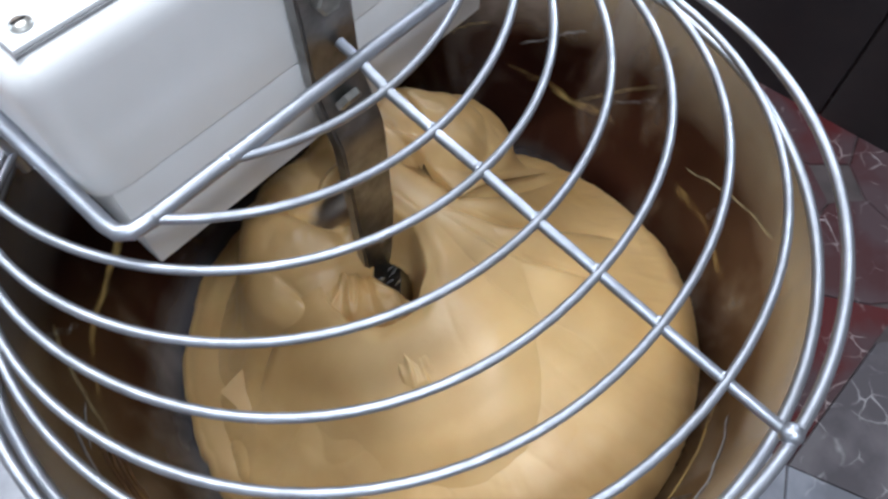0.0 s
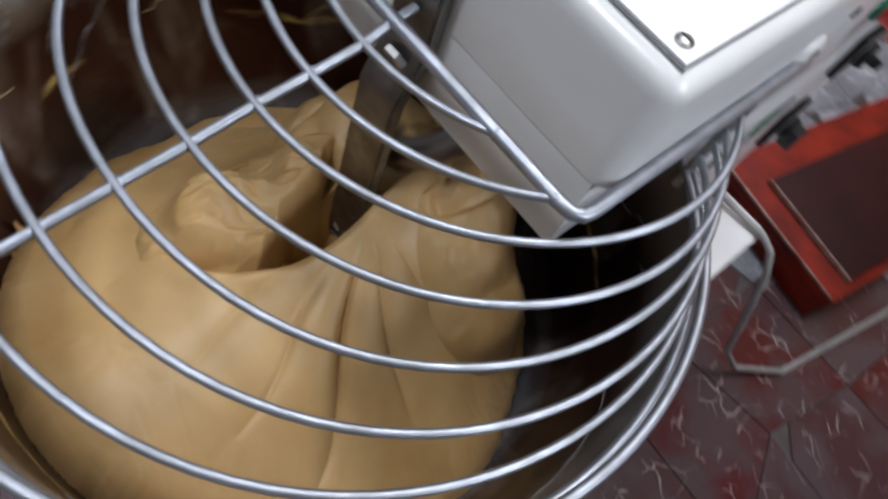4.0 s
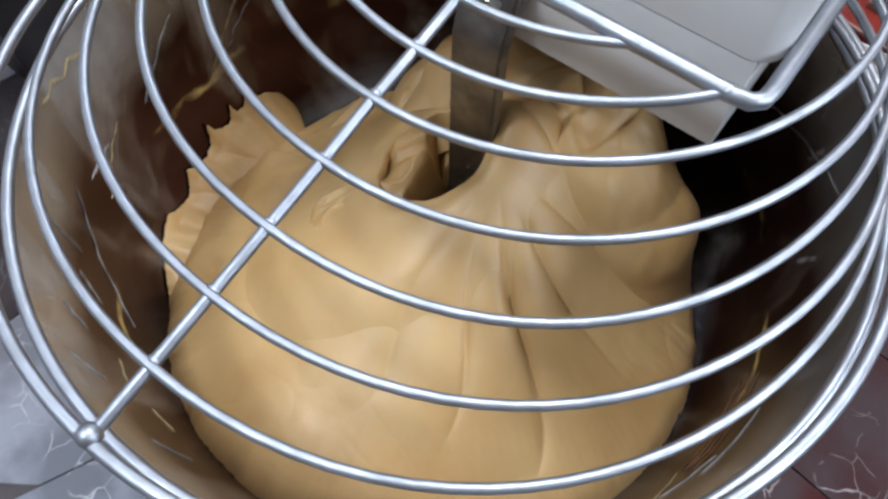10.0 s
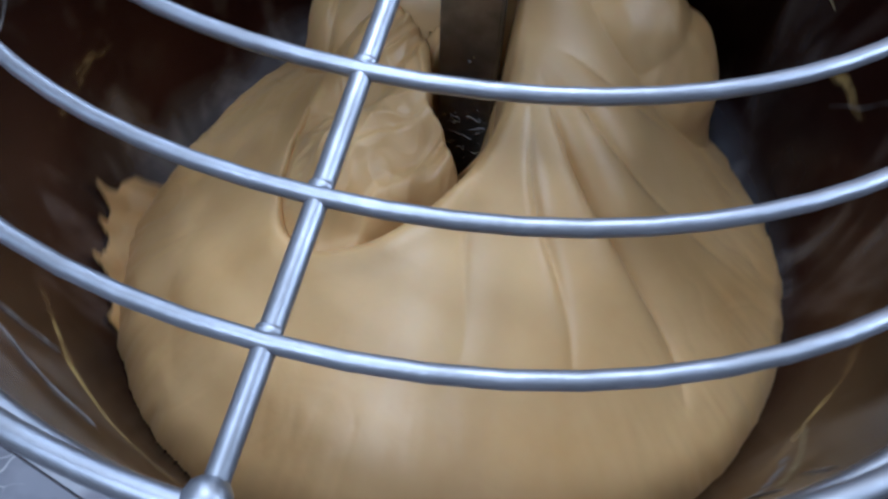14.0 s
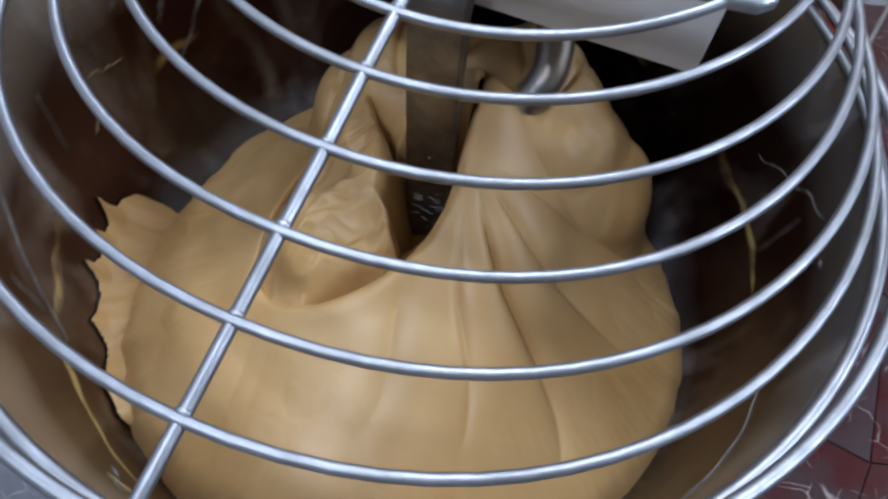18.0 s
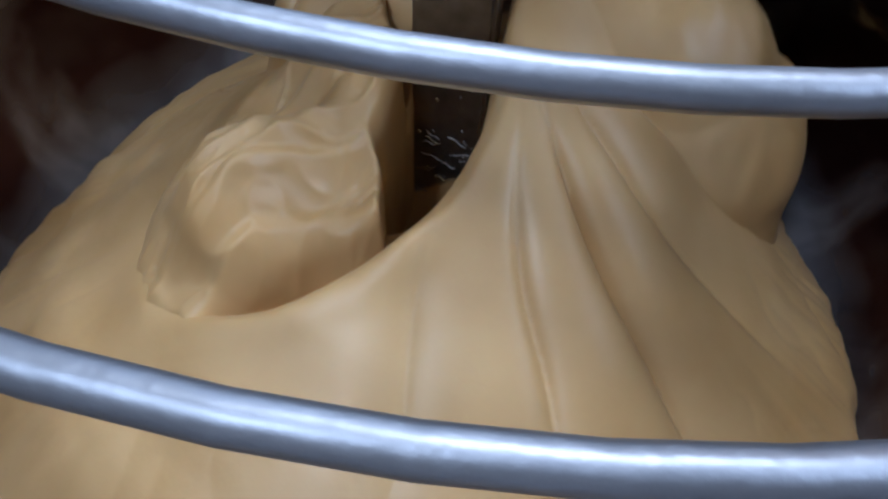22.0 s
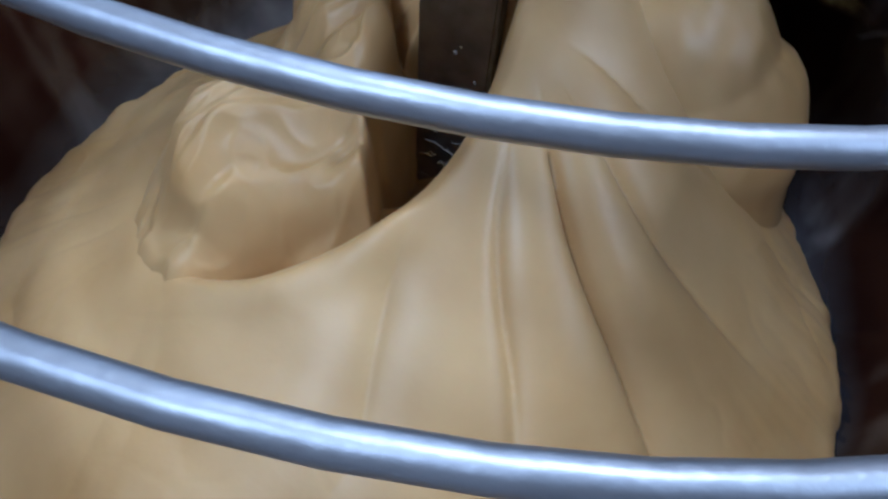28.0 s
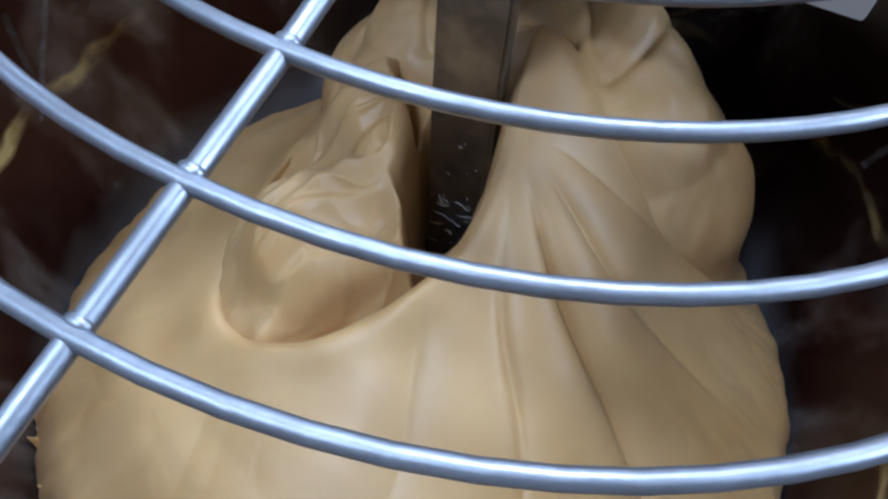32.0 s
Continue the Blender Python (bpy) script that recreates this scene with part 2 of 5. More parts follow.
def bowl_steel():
    """Brown steel: reflections and lit rim and foot bands put into its colour, and pale dried smears."""
    # the brown base holds reflections of the dough and dark room in its colour
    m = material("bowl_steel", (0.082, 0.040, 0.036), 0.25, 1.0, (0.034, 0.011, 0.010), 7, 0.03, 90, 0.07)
    nt = m.node_tree
    b = nt.nodes["Principled BSDF"]
    film = b.inputs["Base Color"].links[0].from_socket
    tc = nt.nodes.new("ShaderNodeTexCoord")
    sep = nt.nodes.new("ShaderNodeSeparateXYZ")
    nt.links.new(tc.outputs["Object"], sep.inputs[0])

    def node(kind, **values):
        n = nt.nodes.new(kind)
        for key, val in values.items():
            n.inputs[key.replace("_", " ")].default_value = val
        return n

    def mixed(fac, one, two):
        n = nt.nodes.new("ShaderNodeMix")
        n.data_type = "RGBA"
        nt.links.new(fac, n.inputs["Factor"])
        nt.links.new(one, n.inputs[6])
        n.inputs[7].default_value = (*two, 1)
        return n.outputs[2]

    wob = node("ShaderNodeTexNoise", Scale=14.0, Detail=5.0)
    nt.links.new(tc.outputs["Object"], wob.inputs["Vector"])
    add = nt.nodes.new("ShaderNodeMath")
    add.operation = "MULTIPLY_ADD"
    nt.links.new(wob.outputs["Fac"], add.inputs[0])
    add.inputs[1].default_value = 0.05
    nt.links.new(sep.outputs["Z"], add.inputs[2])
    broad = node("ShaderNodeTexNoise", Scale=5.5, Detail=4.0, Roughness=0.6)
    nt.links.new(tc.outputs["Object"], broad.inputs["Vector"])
    pale_broad = node("ShaderNodeMapRange", From_Min=0.52, From_Max=0.68, To_Max=0.45)
    nt.links.new(broad.outputs["Fac"], pale_broad.inputs["Value"])
    film = mixed(pale_broad.outputs["Result"], film, (0.17, 0.155, 0.150))
    # pale bluish foot: the window's reflection painted in, over a thin dough film
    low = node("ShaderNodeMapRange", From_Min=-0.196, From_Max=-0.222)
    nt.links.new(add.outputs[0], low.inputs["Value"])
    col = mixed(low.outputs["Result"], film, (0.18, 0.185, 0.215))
    # pale band under the rim: light on the upper wall put into the colour
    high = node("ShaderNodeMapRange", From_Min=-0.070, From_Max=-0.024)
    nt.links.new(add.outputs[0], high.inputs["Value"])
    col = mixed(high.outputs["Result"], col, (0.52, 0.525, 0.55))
    # smears drawn out slantwise
    mp = node("ShaderNodeMapping", Rotation=(0.5, 0.4, 0.0), Scale=(17.0, 17.0, 6.0))
    nt.links.new(tc.outputs["Object"], mp.inputs["Vector"])
    sm = node("ShaderNodeTexNoise", Scale=1.0, Detail=5.0, Roughness=0.55, Distortion=0.6)
    nt.links.new(mp.outputs["Vector"], sm.inputs["Vector"])
    cut = node("ShaderNodeMapRange", From_Min=0.52, From_Max=0.74, To_Max=0.62)
    nt.links.new(sm.outputs["Fac"], cut.inputs["Value"])
    col = mixed(cut.outputs["Result"], col, (0.42, 0.40, 0.38))
    # yellow line of dried dough round the wall
    band = node("ShaderNodeMapRange", From_Min=0.0018, From_Max=0.0055, To_Min=1.0, To_Max=0.0)
    off = nt.nodes.new("ShaderNodeMath")
    off.operation = "ADD"
    off.inputs[1].default_value = 0.126
    nt.links.new(add.outputs[0], off.inputs[0])
    size = nt.nodes.new("ShaderNodeMath")
    size.operation = "ABSOLUTE"
    nt.links.new(off.outputs[0], size.inputs[0])
    nt.links.new(size.outputs[0], band.inputs["Value"])
    patch = node("ShaderNodeTexNoise", Scale=8.0, Detail=7.0, Roughness=0.60)
    nt.links.new(tc.outputs["Object"], patch.inputs["Vector"])
    bits = node("ShaderNodeMapRange", From_Min=0.47, From_Max=0.58)
    nt.links.new(patch.outputs["Fac"], bits.inputs["Value"])
    both = nt.nodes.new("ShaderNodeMath")
    both.operation = "MULTIPLY"
    nt.links.new(band.outputs["Result"], both.inputs[0])
    nt.links.new(bits.outputs["Result"], both.inputs[1])
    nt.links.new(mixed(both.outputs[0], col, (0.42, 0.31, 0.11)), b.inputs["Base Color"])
    dull = node("ShaderNodeMapRange", From_Min=0.52, From_Max=0.74, To_Min=0.86, To_Max=0.4)
    nt.links.new(sm.outputs["Fac"], dull.inputs["Value"])
    less = nt.nodes.new("ShaderNodeMath")
    less.operation = "MULTIPLY_ADD"
    less.inputs[1].default_value = -0.9
    less.use_clamp = True
    nt.links.new(both.outputs[0], less.inputs[0])
    # less metal at the painted pale foot, which also carries a thin grey dough film
    film_dull = nt.nodes.new("ShaderNodeMath")
    film_dull.operation = "MULTIPLY_ADD"
    film_dull.inputs[1].default_value = -0.24
    film_dull.use_clamp = True
    nt.links.new(low.outputs["Result"], film_dull.inputs[0])
    nt.links.new(dull.outputs["Result"], film_dull.inputs[2])
    nt.links.new(film_dull.outputs[0], less.inputs[2])
    nt.links.new(less.outputs[0], b.inputs["Metallic"])
    return m


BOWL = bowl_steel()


def L(x, y, z):
    """Machine coordinates, heights from the rim."""
    return (x, y, z + RIM)

# ---- room ----
def room():
    floor_mat = material("floor_grout", (0.075, 0.06, 0.06), 0.6, 0.0, (0.05, 0.04, 0.04), 30, 0.2)
    wall = material("plaster", (0.36, 0.34, 0.32), 0.8, 0.0, (0.30, 0.28, 0.26), 6, 0.1, 60)
    ceil = material("ceiling_paint", (0.72, 0.72, 0.71), 0.8, 0.0, (0.66, 0.66, 0.65), 5)
    brown = material("brown_wood", (0.40, 0.19, 0.075), 0.5, 0.0, (0.28, 0.12, 0.045), 12, 0.2, 80, stretch=(1, 1, 0.15))
    tagged(part("floor", bm_box(-2.3, 2.3, -2.3, 2.5, -0.06, -0.004), floor_mat), "dark grout bed under marble floor tiles", "floor", kind="structure")
    tagged(part("ceiling", bm_box(-2.3, 2.3, -2.3, 2.5, 2.7, 2.8), ceil), "off-white painted plain ceiling", "ceiling", kind="structure")
    tagged(part("wall_north", bm_box(-2.3, 2.3, 2.3, 2.45, 0, 2.7), brown), "brown wood clad wall behind the mixer", "wall", kind="structure")
    tagged(part("wall_south", bm_box(-2.3, 2.3, -2.3, -2.2, 0, 2.7), wall), "plain dull plaster wall", "wall", kind="structure")
    tagged(part("wall_east", bm_box(2.2, 2.3, -2.2, 2.3, 0, 2.7), wall), "plain dull plaster wall", "wall", kind="structure")
    tagged(part("wall_west", bm_box(-2.3, -2.2, -2.2, 2.3, 0, 2.7), wall), "plain dull plaster wall", "wall", kind="structure")
    # frames added round the three lamps; these windows are out of view
    added_window_frame("added_window_1", (2.17, 0.45, 1.55), 1.04, 1.24, "x")
    added_window_frame("added_window_2", (-2.17, -0.9, 1.7), 1.14, 1.24, "x")
    added_window_frame("added_window_3", (-1.05, 2.27, 1.65), 1.14, 1.24, "y")
    ceiling_lamp((0.0, 0.85, 2.622), 1.2, 0.4)
    ceiling_lamp((-0.50, -0.98, 2.622), 0.45, 0.32)


def added_window_frame(name, centre, wide, high, axis):
    """A plain white window frame on a wall, added round a lamp where no window is seen."""
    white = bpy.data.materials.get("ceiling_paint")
    w = tagged(new(name), "plain white window frame added round a lamp, out of view", "window", kind="structure")
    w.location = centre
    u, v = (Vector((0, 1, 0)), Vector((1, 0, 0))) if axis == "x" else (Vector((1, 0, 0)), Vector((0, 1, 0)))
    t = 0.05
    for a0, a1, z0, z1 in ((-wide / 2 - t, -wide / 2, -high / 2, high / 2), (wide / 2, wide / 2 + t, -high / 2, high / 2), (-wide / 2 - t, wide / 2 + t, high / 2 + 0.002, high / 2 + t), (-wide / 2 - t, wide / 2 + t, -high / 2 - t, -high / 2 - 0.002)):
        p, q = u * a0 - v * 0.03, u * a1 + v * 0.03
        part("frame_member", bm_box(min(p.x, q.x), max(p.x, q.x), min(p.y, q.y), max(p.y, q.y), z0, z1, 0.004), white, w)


def ceiling_lamp(centre, wide, deep):
    white = bpy.data.materials.get("ceiling_paint")
    w = thing("ceiling_light", "white flat ceiling light fitting", "ceiling light", centre)
    part("housing", bm_box(-wide / 2 - 0.02, wide / 2 + 0.02, -deep / 2 - 0.02, deep / 2 + 0.02, 0.012, 0.078, 0.006), white, w)


def marble(name, a, b, vein, density=30, gated=(0.50, 0.66)):
    m = material(name, a, 0.22, 0.0, b, 9, 0.05, 60, 0.08, detail=7, contrast=(0.42, 0.58))
    nt = m.node_tree
    bs = nt.nodes["Principled BSDF"]
    src = bs.inputs["Base Color"].links[0].from_socket
    geo = nt.nodes.new("ShaderNodeNewGeometry")
    nz = nt.nodes.new("ShaderNodeTexNoise")
    nz.inputs["Scale"].default_value = 11
    nz.inputs["Detail"].default_value = 3
    nt.links.new(geo.outputs["Position"], nz.inputs["Vector"])
    add = nt.nodes.new("ShaderNodeVectorMath")
    add.operation = "MULTIPLY_ADD"
    add.inputs[1].default_value = (0.07, 0.07, 0.0)
    nt.links.new(nz.outputs["Color"], add.inputs[0])
    nt.links.new(geo.outputs["Position"], add.inputs[2])
    vo = nt.nodes.new("ShaderNodeTexVoronoi")
    vo.feature = "DISTANCE_TO_EDGE"
    vo.inputs["Scale"].default_value = density
    nt.links.new(add.outputs[0], vo.inputs["Vector"])
    mr = nt.nodes.new("ShaderNodeMapRange")
    mr.inputs["From Min"].default_value, mr.inputs["From Max"].default_value = 0.003, 0.028
    mr.inputs["To Min"].default_value, mr.inputs["To Max"].default_value = 0.85, 0.0
    nt.links.new(vo.outputs["Distance"], mr.inputs["Value"])
    big = nt.nodes.new("ShaderNodeTexNoise")
    big.inputs["Scale"].default_value = 19
    big.inputs["Detail"].default_value = 4
    nt.links.new(geo.outputs["Position"], big.inputs["Vector"])
    gate = nt.nodes.new("ShaderNodeMapRange")
    gate.inputs["From Min"].default_value, gate.inputs["From Max"].default_value = gated
    nt.links.new(big.outputs["Fac"], gate.inputs["Value"])
    mul = nt.nodes.new("ShaderNodeMath")
    mul.operation = "MULTIPLY"
    nt.links.new(mr.outputs["Result"], mul.inputs[0])
    nt.links.new(gate.outputs["Result"], mul.inputs[1])
    mix = nt.nodes.new("ShaderNodeMix")
    mix.data_type = "RGBA"
    mix.inputs[7].default_value = (*vein, 1)
    nt.links.new(mul.outputs[0], mix.inputs["Factor"])
    nt.links.new(src, mix.inputs[6])
    nt.links.new(mix.outputs[2], bs.inputs["Base Color"])
    return m


# ---- the mixer ----
SX = 0.1365                 # half width of the head
BODY = thing("spiral_mixer", "white enamelled spiral dough mixer with wire guard", "dough mixer")


def side_plate_outline():
    # (y, z) of the head's side: front, step under the guard's hinge, column
    return [(0.050, 0.048), (0.176, 0.048), (0.176, 0.0), (0.252, -0.010), (0.525, -0.010), (0.525, 0.1235), (0.050, 0.1235)]


def mixer_body():
    bm = bmesh.new()
    pts = side_plate_outline()
    a = [bm.verts.new(L(-SX, y, z)) for y, z in pts]
    b = [bm.verts.new(L(SX, y, z)) for y, z in pts]
    bm.faces.new(a)
    bm.faces.new(b[::-1])
    n = len(pts)
    for i in range(n):
        j = (i + 1) % n
        bm.faces.new((a[i], b[i], b[j], a[j]))
    bmesh.ops.recalc_face_normals(bm, faces=bm.faces)
    sharp = [e for e in bm.edges if all(v.co.z > RIM + 0.1 for v in e.verts) or (all(v.co.y < 0.055 for v in e.verts) and abs(e.verts[0].co.z - e.verts[1].co.z) > 0.01)]
    bmesh.ops.bevel(bm, geom=sharp, offset=0.014, segments=6, profile=0.5, affect="EDGES")
    part("head_shell", bm, PAINT, BODY, angle=0.4)
    part("top_lid", bm_box(-0.1265, 0.1265, 0.0605, 0.520, RIM + 0.1240, RIM + 0.1262, 0.0006), LID, BODY, "glossy white flat top cover")
    part("lid_gap", bm_box(-0.1275, 0.1275, 0.0595, 0.521, RIM + 0.1228, RIM + 0.1242), GREY, BODY, "dark seam round the cover")
    part("front_plate", bm_box(-0.129, 0.129, 0.0506, 0.172, RIM - 0.014, RIM + 0.0478, 0.0015), PAINT, BODY, "lower white housing under the head")
    part("column", bm_box(-0.1355, 0.1355, 0.255, 0.5235, RIM - 0.302, RIM - 0.0105, 0.004), PAINT, BODY)
    # chassis with its rounded upper edge
    part("base", bm_box(-0.217, 0.217, -0.19, 0.523, RIM - 0.362, RIM - 0.300, 0.007, 3), PAINT, BODY, "white base plate under bowl and column")
    grime = material("grime", (0.50, 0.42, 0.31), 0.7, 0.0, (0.68, 0.64, 0.56), 60, 0.2)
    for x in (-0.1366, 0.1356):
        part("grime_line", bm_box(x, x + 0.001, 0.258, 0.520, RIM - 0.2998, RIM - 0.2978), grime, BODY, "yellowish grime along the joint")
    part("grime_line", bm_box(-0.1340, 0.1340, 0.2538, 0.2548, RIM - 0.2998, RIM - 0.2975), grime, BODY, "yellowish grime along the joint")
    part("bowl_bearing", bm_lathe([(0, RIM - 0.3005), (0.09, RIM - 0.3005), (0.085, RIM - 0.2925), (0, RIM - 0.2925)], 32), GREY, BODY)
    for x in (-0.17, 0.17):
        for y in (-0.13, 0.46):
            part("foot", bm_lathe([(0, 0.0), (0.03, 0.0), (0.032, 0.01), (0.022, 0.03), (0.018, RIM - 0.361), (0, RIM - 0.361)], 20, (x, y)), RUBBER, BODY)
    # screws with a slot
    for x in (-0.117, 0.117):
        for y in (0.070, 0.279, 0.508):
            z = RIM + 0.1262
            screw = part("screw", bm_lathe([(0.0045, z), (0.0045, z + 0.0010), (0.003, z + 0.0021), (0, z + 0.0024)], 16, (x, y)), ZINC, BODY)
            part("slot", bm_box(x - 0.003, x + 0.003, y - 0.0005, y + 0.0005, z + 0.0021, z + 0.0026), BLACK, screw)
    for y, z in ((0.276, 0.100), (0.276, 0.076)):
        bm = bm_lathe([(0, -0.001), (0.0042, -0.001), (0.0042, 0.0012), (0.0026, 0.0012), (0.0026, 0.0004), (0, 0.0004)], 16)
        turned(bm, Matrix.Translation(L(SX, y, z)) @ Matrix.Rotation(radians(90), 4, "Y"))
        part("plug", bm, BLACK, BODY, "small black hole plug")


def on_side(bm, y, z, x=SX):
    """Lays a mesh built in XY, facing +Z, on the mixer's side."""
    m = Matrix(((0, 0, 1, x), (1, 0, 0, y), (0, 1, 0, z + RIM), (0, 0, 0, 1)))
    return turned(bm, m)


def disc(profile, steps=32):
    return bm_lathe(profile, steps)


def frame_loop(w, h, r, t, th=0.0004, seg=8):
    """A flat rounded outline of width t."""
    bm = bmesh.new()
    def loop(w2, h2, r2):
        out = []
        for cx, cy, a0 in ((w2 - r2, h2 - r2, 0), (-w2 + r2, h2 - r2, 90), (-w2 + r2, -h2 + r2, 180), (w2 - r2, -h2 + r2, 270)):
            for k in range(seg + 1):
                a = radians(a0 + 90 * k / seg)
                out.append((cx + r2 * math.cos(a), cy + r2 * math.sin(a)))
        return out
    o, i = loop(w, h, r), loop(w - t, h - t, max(r - t, 0.0002))
    vo = [[bm.verts.new((x, y, z)) for x, y in o] for z in (0, th)]
    vi = [[bm.verts.new((x, y, z)) for x, y in i] for z in (0, th)]
    n = len(o)
    for k in range(n):
        j = (k + 1) % n
        bm.faces.new((vo[1][k], vo[1][j], vi[1][j], vi[1][k]))
        bm.faces.new((vo[0][k], vo[0][j], vo[1][j], vo[1][k]))
        bm.faces.new((vi[1][k], vi[1][j], vi[0][j], vi[0][k]))
    return bm


def lettering(word, y, z, size, mat, parent, name="lettering", bold=0.00016):
    cu = bpy.data.curves.new(name, "FONT")
    cu.body, cu.size, cu.shear, cu.offset, cu.extrude = word, size, 0.22, bold, 0.0001
    cu.space_character, cu.resolution_u = 1.28, 3
    cu.align_x, cu.align_y = "CENTER", "CENTER"
    cu.materials.append(mat)
    ob = new(name, cu)
    ob.matrix_world = Matrix(((0, 0, 1, SX + 0.0006), (1, 0, 0, y), (0, 1, 0, z + RIM), (0, 0, 0, 1)))
    ob.parent = parent
    return ob


def controls():
    # emergency stop
    red = part("emergency_button", on_side(disc([(0, 0), (0.0168, 0), (0.0168, 0.003), (0.0150, 0.0052), (0, 0.0052)]), 0.361, 0.054), TEAL, BODY, "red mushroom stop button on a green collar")
    prof = [(0.0140, 0.0054), (0.0142, 0.012), (0.0146, 0.0165), (0.0165, 0.0185), (0.0195, 0.0200), (0.0205, 0.0225), (0.0205, 0.027), (0.0192, 0.0305), (0.0155, 0.0325), (0.009, 0.0338), (0, 0.0342)]
    part("mushroom_cap", on_side(disc(prof, 40), 0.361, 0.054), RED, red)
    for k in range(3):
        a = radians(120 * k + 20)
        bm = turned(bm_box(-0.0042, 0.0042, -0.0006, 0.0006, 0.0322, 0.0340, 0.0003), Matrix.Rotation(a, 4, "Z") @ Matrix.Translation((0.0115, 0, 0)) @ Matrix.Rotation(radians(70), 4, "Z"))
        part("arrow_mark", on_side(bm, 0.361, 0.054), INKRED, red)
    # start button
    st = part("start_button", on_side(disc([(0, 0), (0.0165, 0), (0.0165, 0.002), (0.0145, 0.004), (0.0150, 0.015), (0.0135, 0.0156), (0.0131, 0.0125), (0, 0.0125)]), 0.424, 0.051), BLACK, BODY, "black ring push button with green lens")
    part("lens", on_side(disc([(0.0129, 0.0126), (0.0129, 0.0140), (0.008, 0.0152), (0, 0.0155)]), 0.424, 0.051), GREEN, st)
    # timer
    ty, tz = 0.4905, 0.051
    tm = part("timer_knob", on_side(disc([(0, 0), (0.0292, 0), (0.0292, 0.0024), (0.0276, 0.0040), (0.0215, 0.0046), (0.0200, 0.0075), (0.0170, 0.0098), (0, 0.0102)], 48), ty, tz), BLACK, BODY, "black round timer knob with a white scale")
    bm = bm_box(-0.0185, 0.0185, -0.0042, 0.0042, 0.0085, 0.0165, 0.002)
    part("grip", on_side(turned(bm, Matrix.Rotation(radians(-50), 4, "Z")), ty, tz), BLACK, tm)
    for k in range(18):
        a = radians(20 * k)
        bm = turned(bm_box(-0.0013, 0.0013, -0.0005, 0.0005, 0.0038, 0.0047), Matrix.Rotation(a, 4, "Z") @ Matrix.Translation((0.0249, 0, 0)))
        part("tick", on_side(bm, ty, tz), LID, tm)
    # two rotary switches
    for y, z, ang, fat in ((0.480, -0.048, -62, 0.0045), (0.4885, -0.158, -20, 0.0075)):
        sw = part("rotary_switch", on_side(bm_box(-0.0245, 0.0245, -0.0245, 0.0245, 0, 0.0065, 0.0012), y, z), BLACK, BODY, "square black rotary switch")
        part("face_plate", on_side(bm_box(-0.0205, 0.0205, -0.0205, 0.0205, 0.0067, 0.0074, 0.0003), y, z), PLATE, sw, "brushed grey face plate")
        part("hub", on_side(disc([(0.0130, 0.0074), (0.0130, 0.011), (0.0115, 0.016), (0, 0.0165)]), y, z), BLACK, sw)
        bm = bm_box(-fat, fat, -0.007, 0.0235, 0.010, 0.027, 0.002)
        part("lever", on_side(turned(bm, Matrix.Rotation(radians(180 - ang), 4, "Z")), y, z), BLACK, sw)
        part("position_mark", on_side(bm_box(-0.0006, 0.0006, 0.0145, 0.0185, 0.0074, 0.0078), y, z), INK, sw)
        for k in range(7 if fat > 0.005 else 5):
            w = 0.0013 + 0.0007 * math.sin(2.3 * k)
            bm = bm_box(-w, w, -0.0010, 0.0010, 0, 0.0004)
            part("print_bar", on_side(bm, y - 0.0155 + 0.0044 * k, z + 0.0345, SX + 0.0003), INK, BODY)
        if fat > 0.005:
            for k in range(4):
                part("print_bar", on_side(bm_box(-0.0015, 0.0015, -0.0009, 0.0009, 0, 0.0004), y - 0.008 + 0.0045 * k, z + 0.0300, SX + 0.0003), INK, BODY)
    # printed sign
    part("sign_outline", on_side(frame_loop(0.0535, 0.0115, 0.008, 0.0005), 0.385, 0.092, SX + 0.0003), INK, BODY)
    lettering("IMPIANTO 24 V.", 0.3925, 0.0966, 0.0066, INK, BODY)
    lettering("ARRESTO", 0.3565, 0.0870, 0.0064, INK, BODY)
    lettering("MARCIA", 0.417, 0.0885, 0.0064, INK, BODY)
    part("sign_outline", on_side(frame_loop(0.0135, 0.005, 0.0015, 0.0003), 0.4895, 0.0915, SX + 0.0003), INK, BODY)
    lettering("TIMER", 0.4895, 0.0915, 0.0064, INK, BODY)
    # maker's badge as plain shapes
    badge = part("badge", on_side(frame_loop(0.068, 0.0240, 0.0235, 0.0020), 0.357, -0.101, SX - 0.0007), INK, BODY, "oval printed maker's badge in black and green")
    lean = Matrix(((1, 0.22, 0, 0), (0, 1, 0, 0), (0, 0, 1, 0), (0, 0, 0, 1)))
    for x, w in ((-0.050, 0.0046), (-0.0365, 0.0060), (-0.0210, 0.0070), (-0.0055, 0.0058)):
        bm = turned(bm_box(-w, w, -0.0062, 0.0062, 0, 0.0004, 0.0001), lean)
        part("badge_block", on_side(bm, 0.357 + x, -0.1035, SX - 0.0007), INKGREEN, badge)
    part("badge_curl", on_side(bm_tube([(0.0125 * math.cos(radians(a)) + 0.005 * math.sin(radians(a)), 0.0145 * math.sin(radians(a)), 0.0003) for a in range(40, 345, 12)], [0.0008 + 0.0010 * math.sin(math.pi * k / 25) for k in range(26)], 6), 0.381, -0.0960, SX - 0.0009), INKGREEN, badge)
    part("badge_tail", on_side(bm_tube([(-0.010, -0.010, 0.0003), (0.006, 0.004, 0.0003), (0.026, 0.0165, 0.0003)], [0.0006, 0.0018, 0.0005], 6), 0.386, -0.0945, SX - 0.0009), GREY, badge)
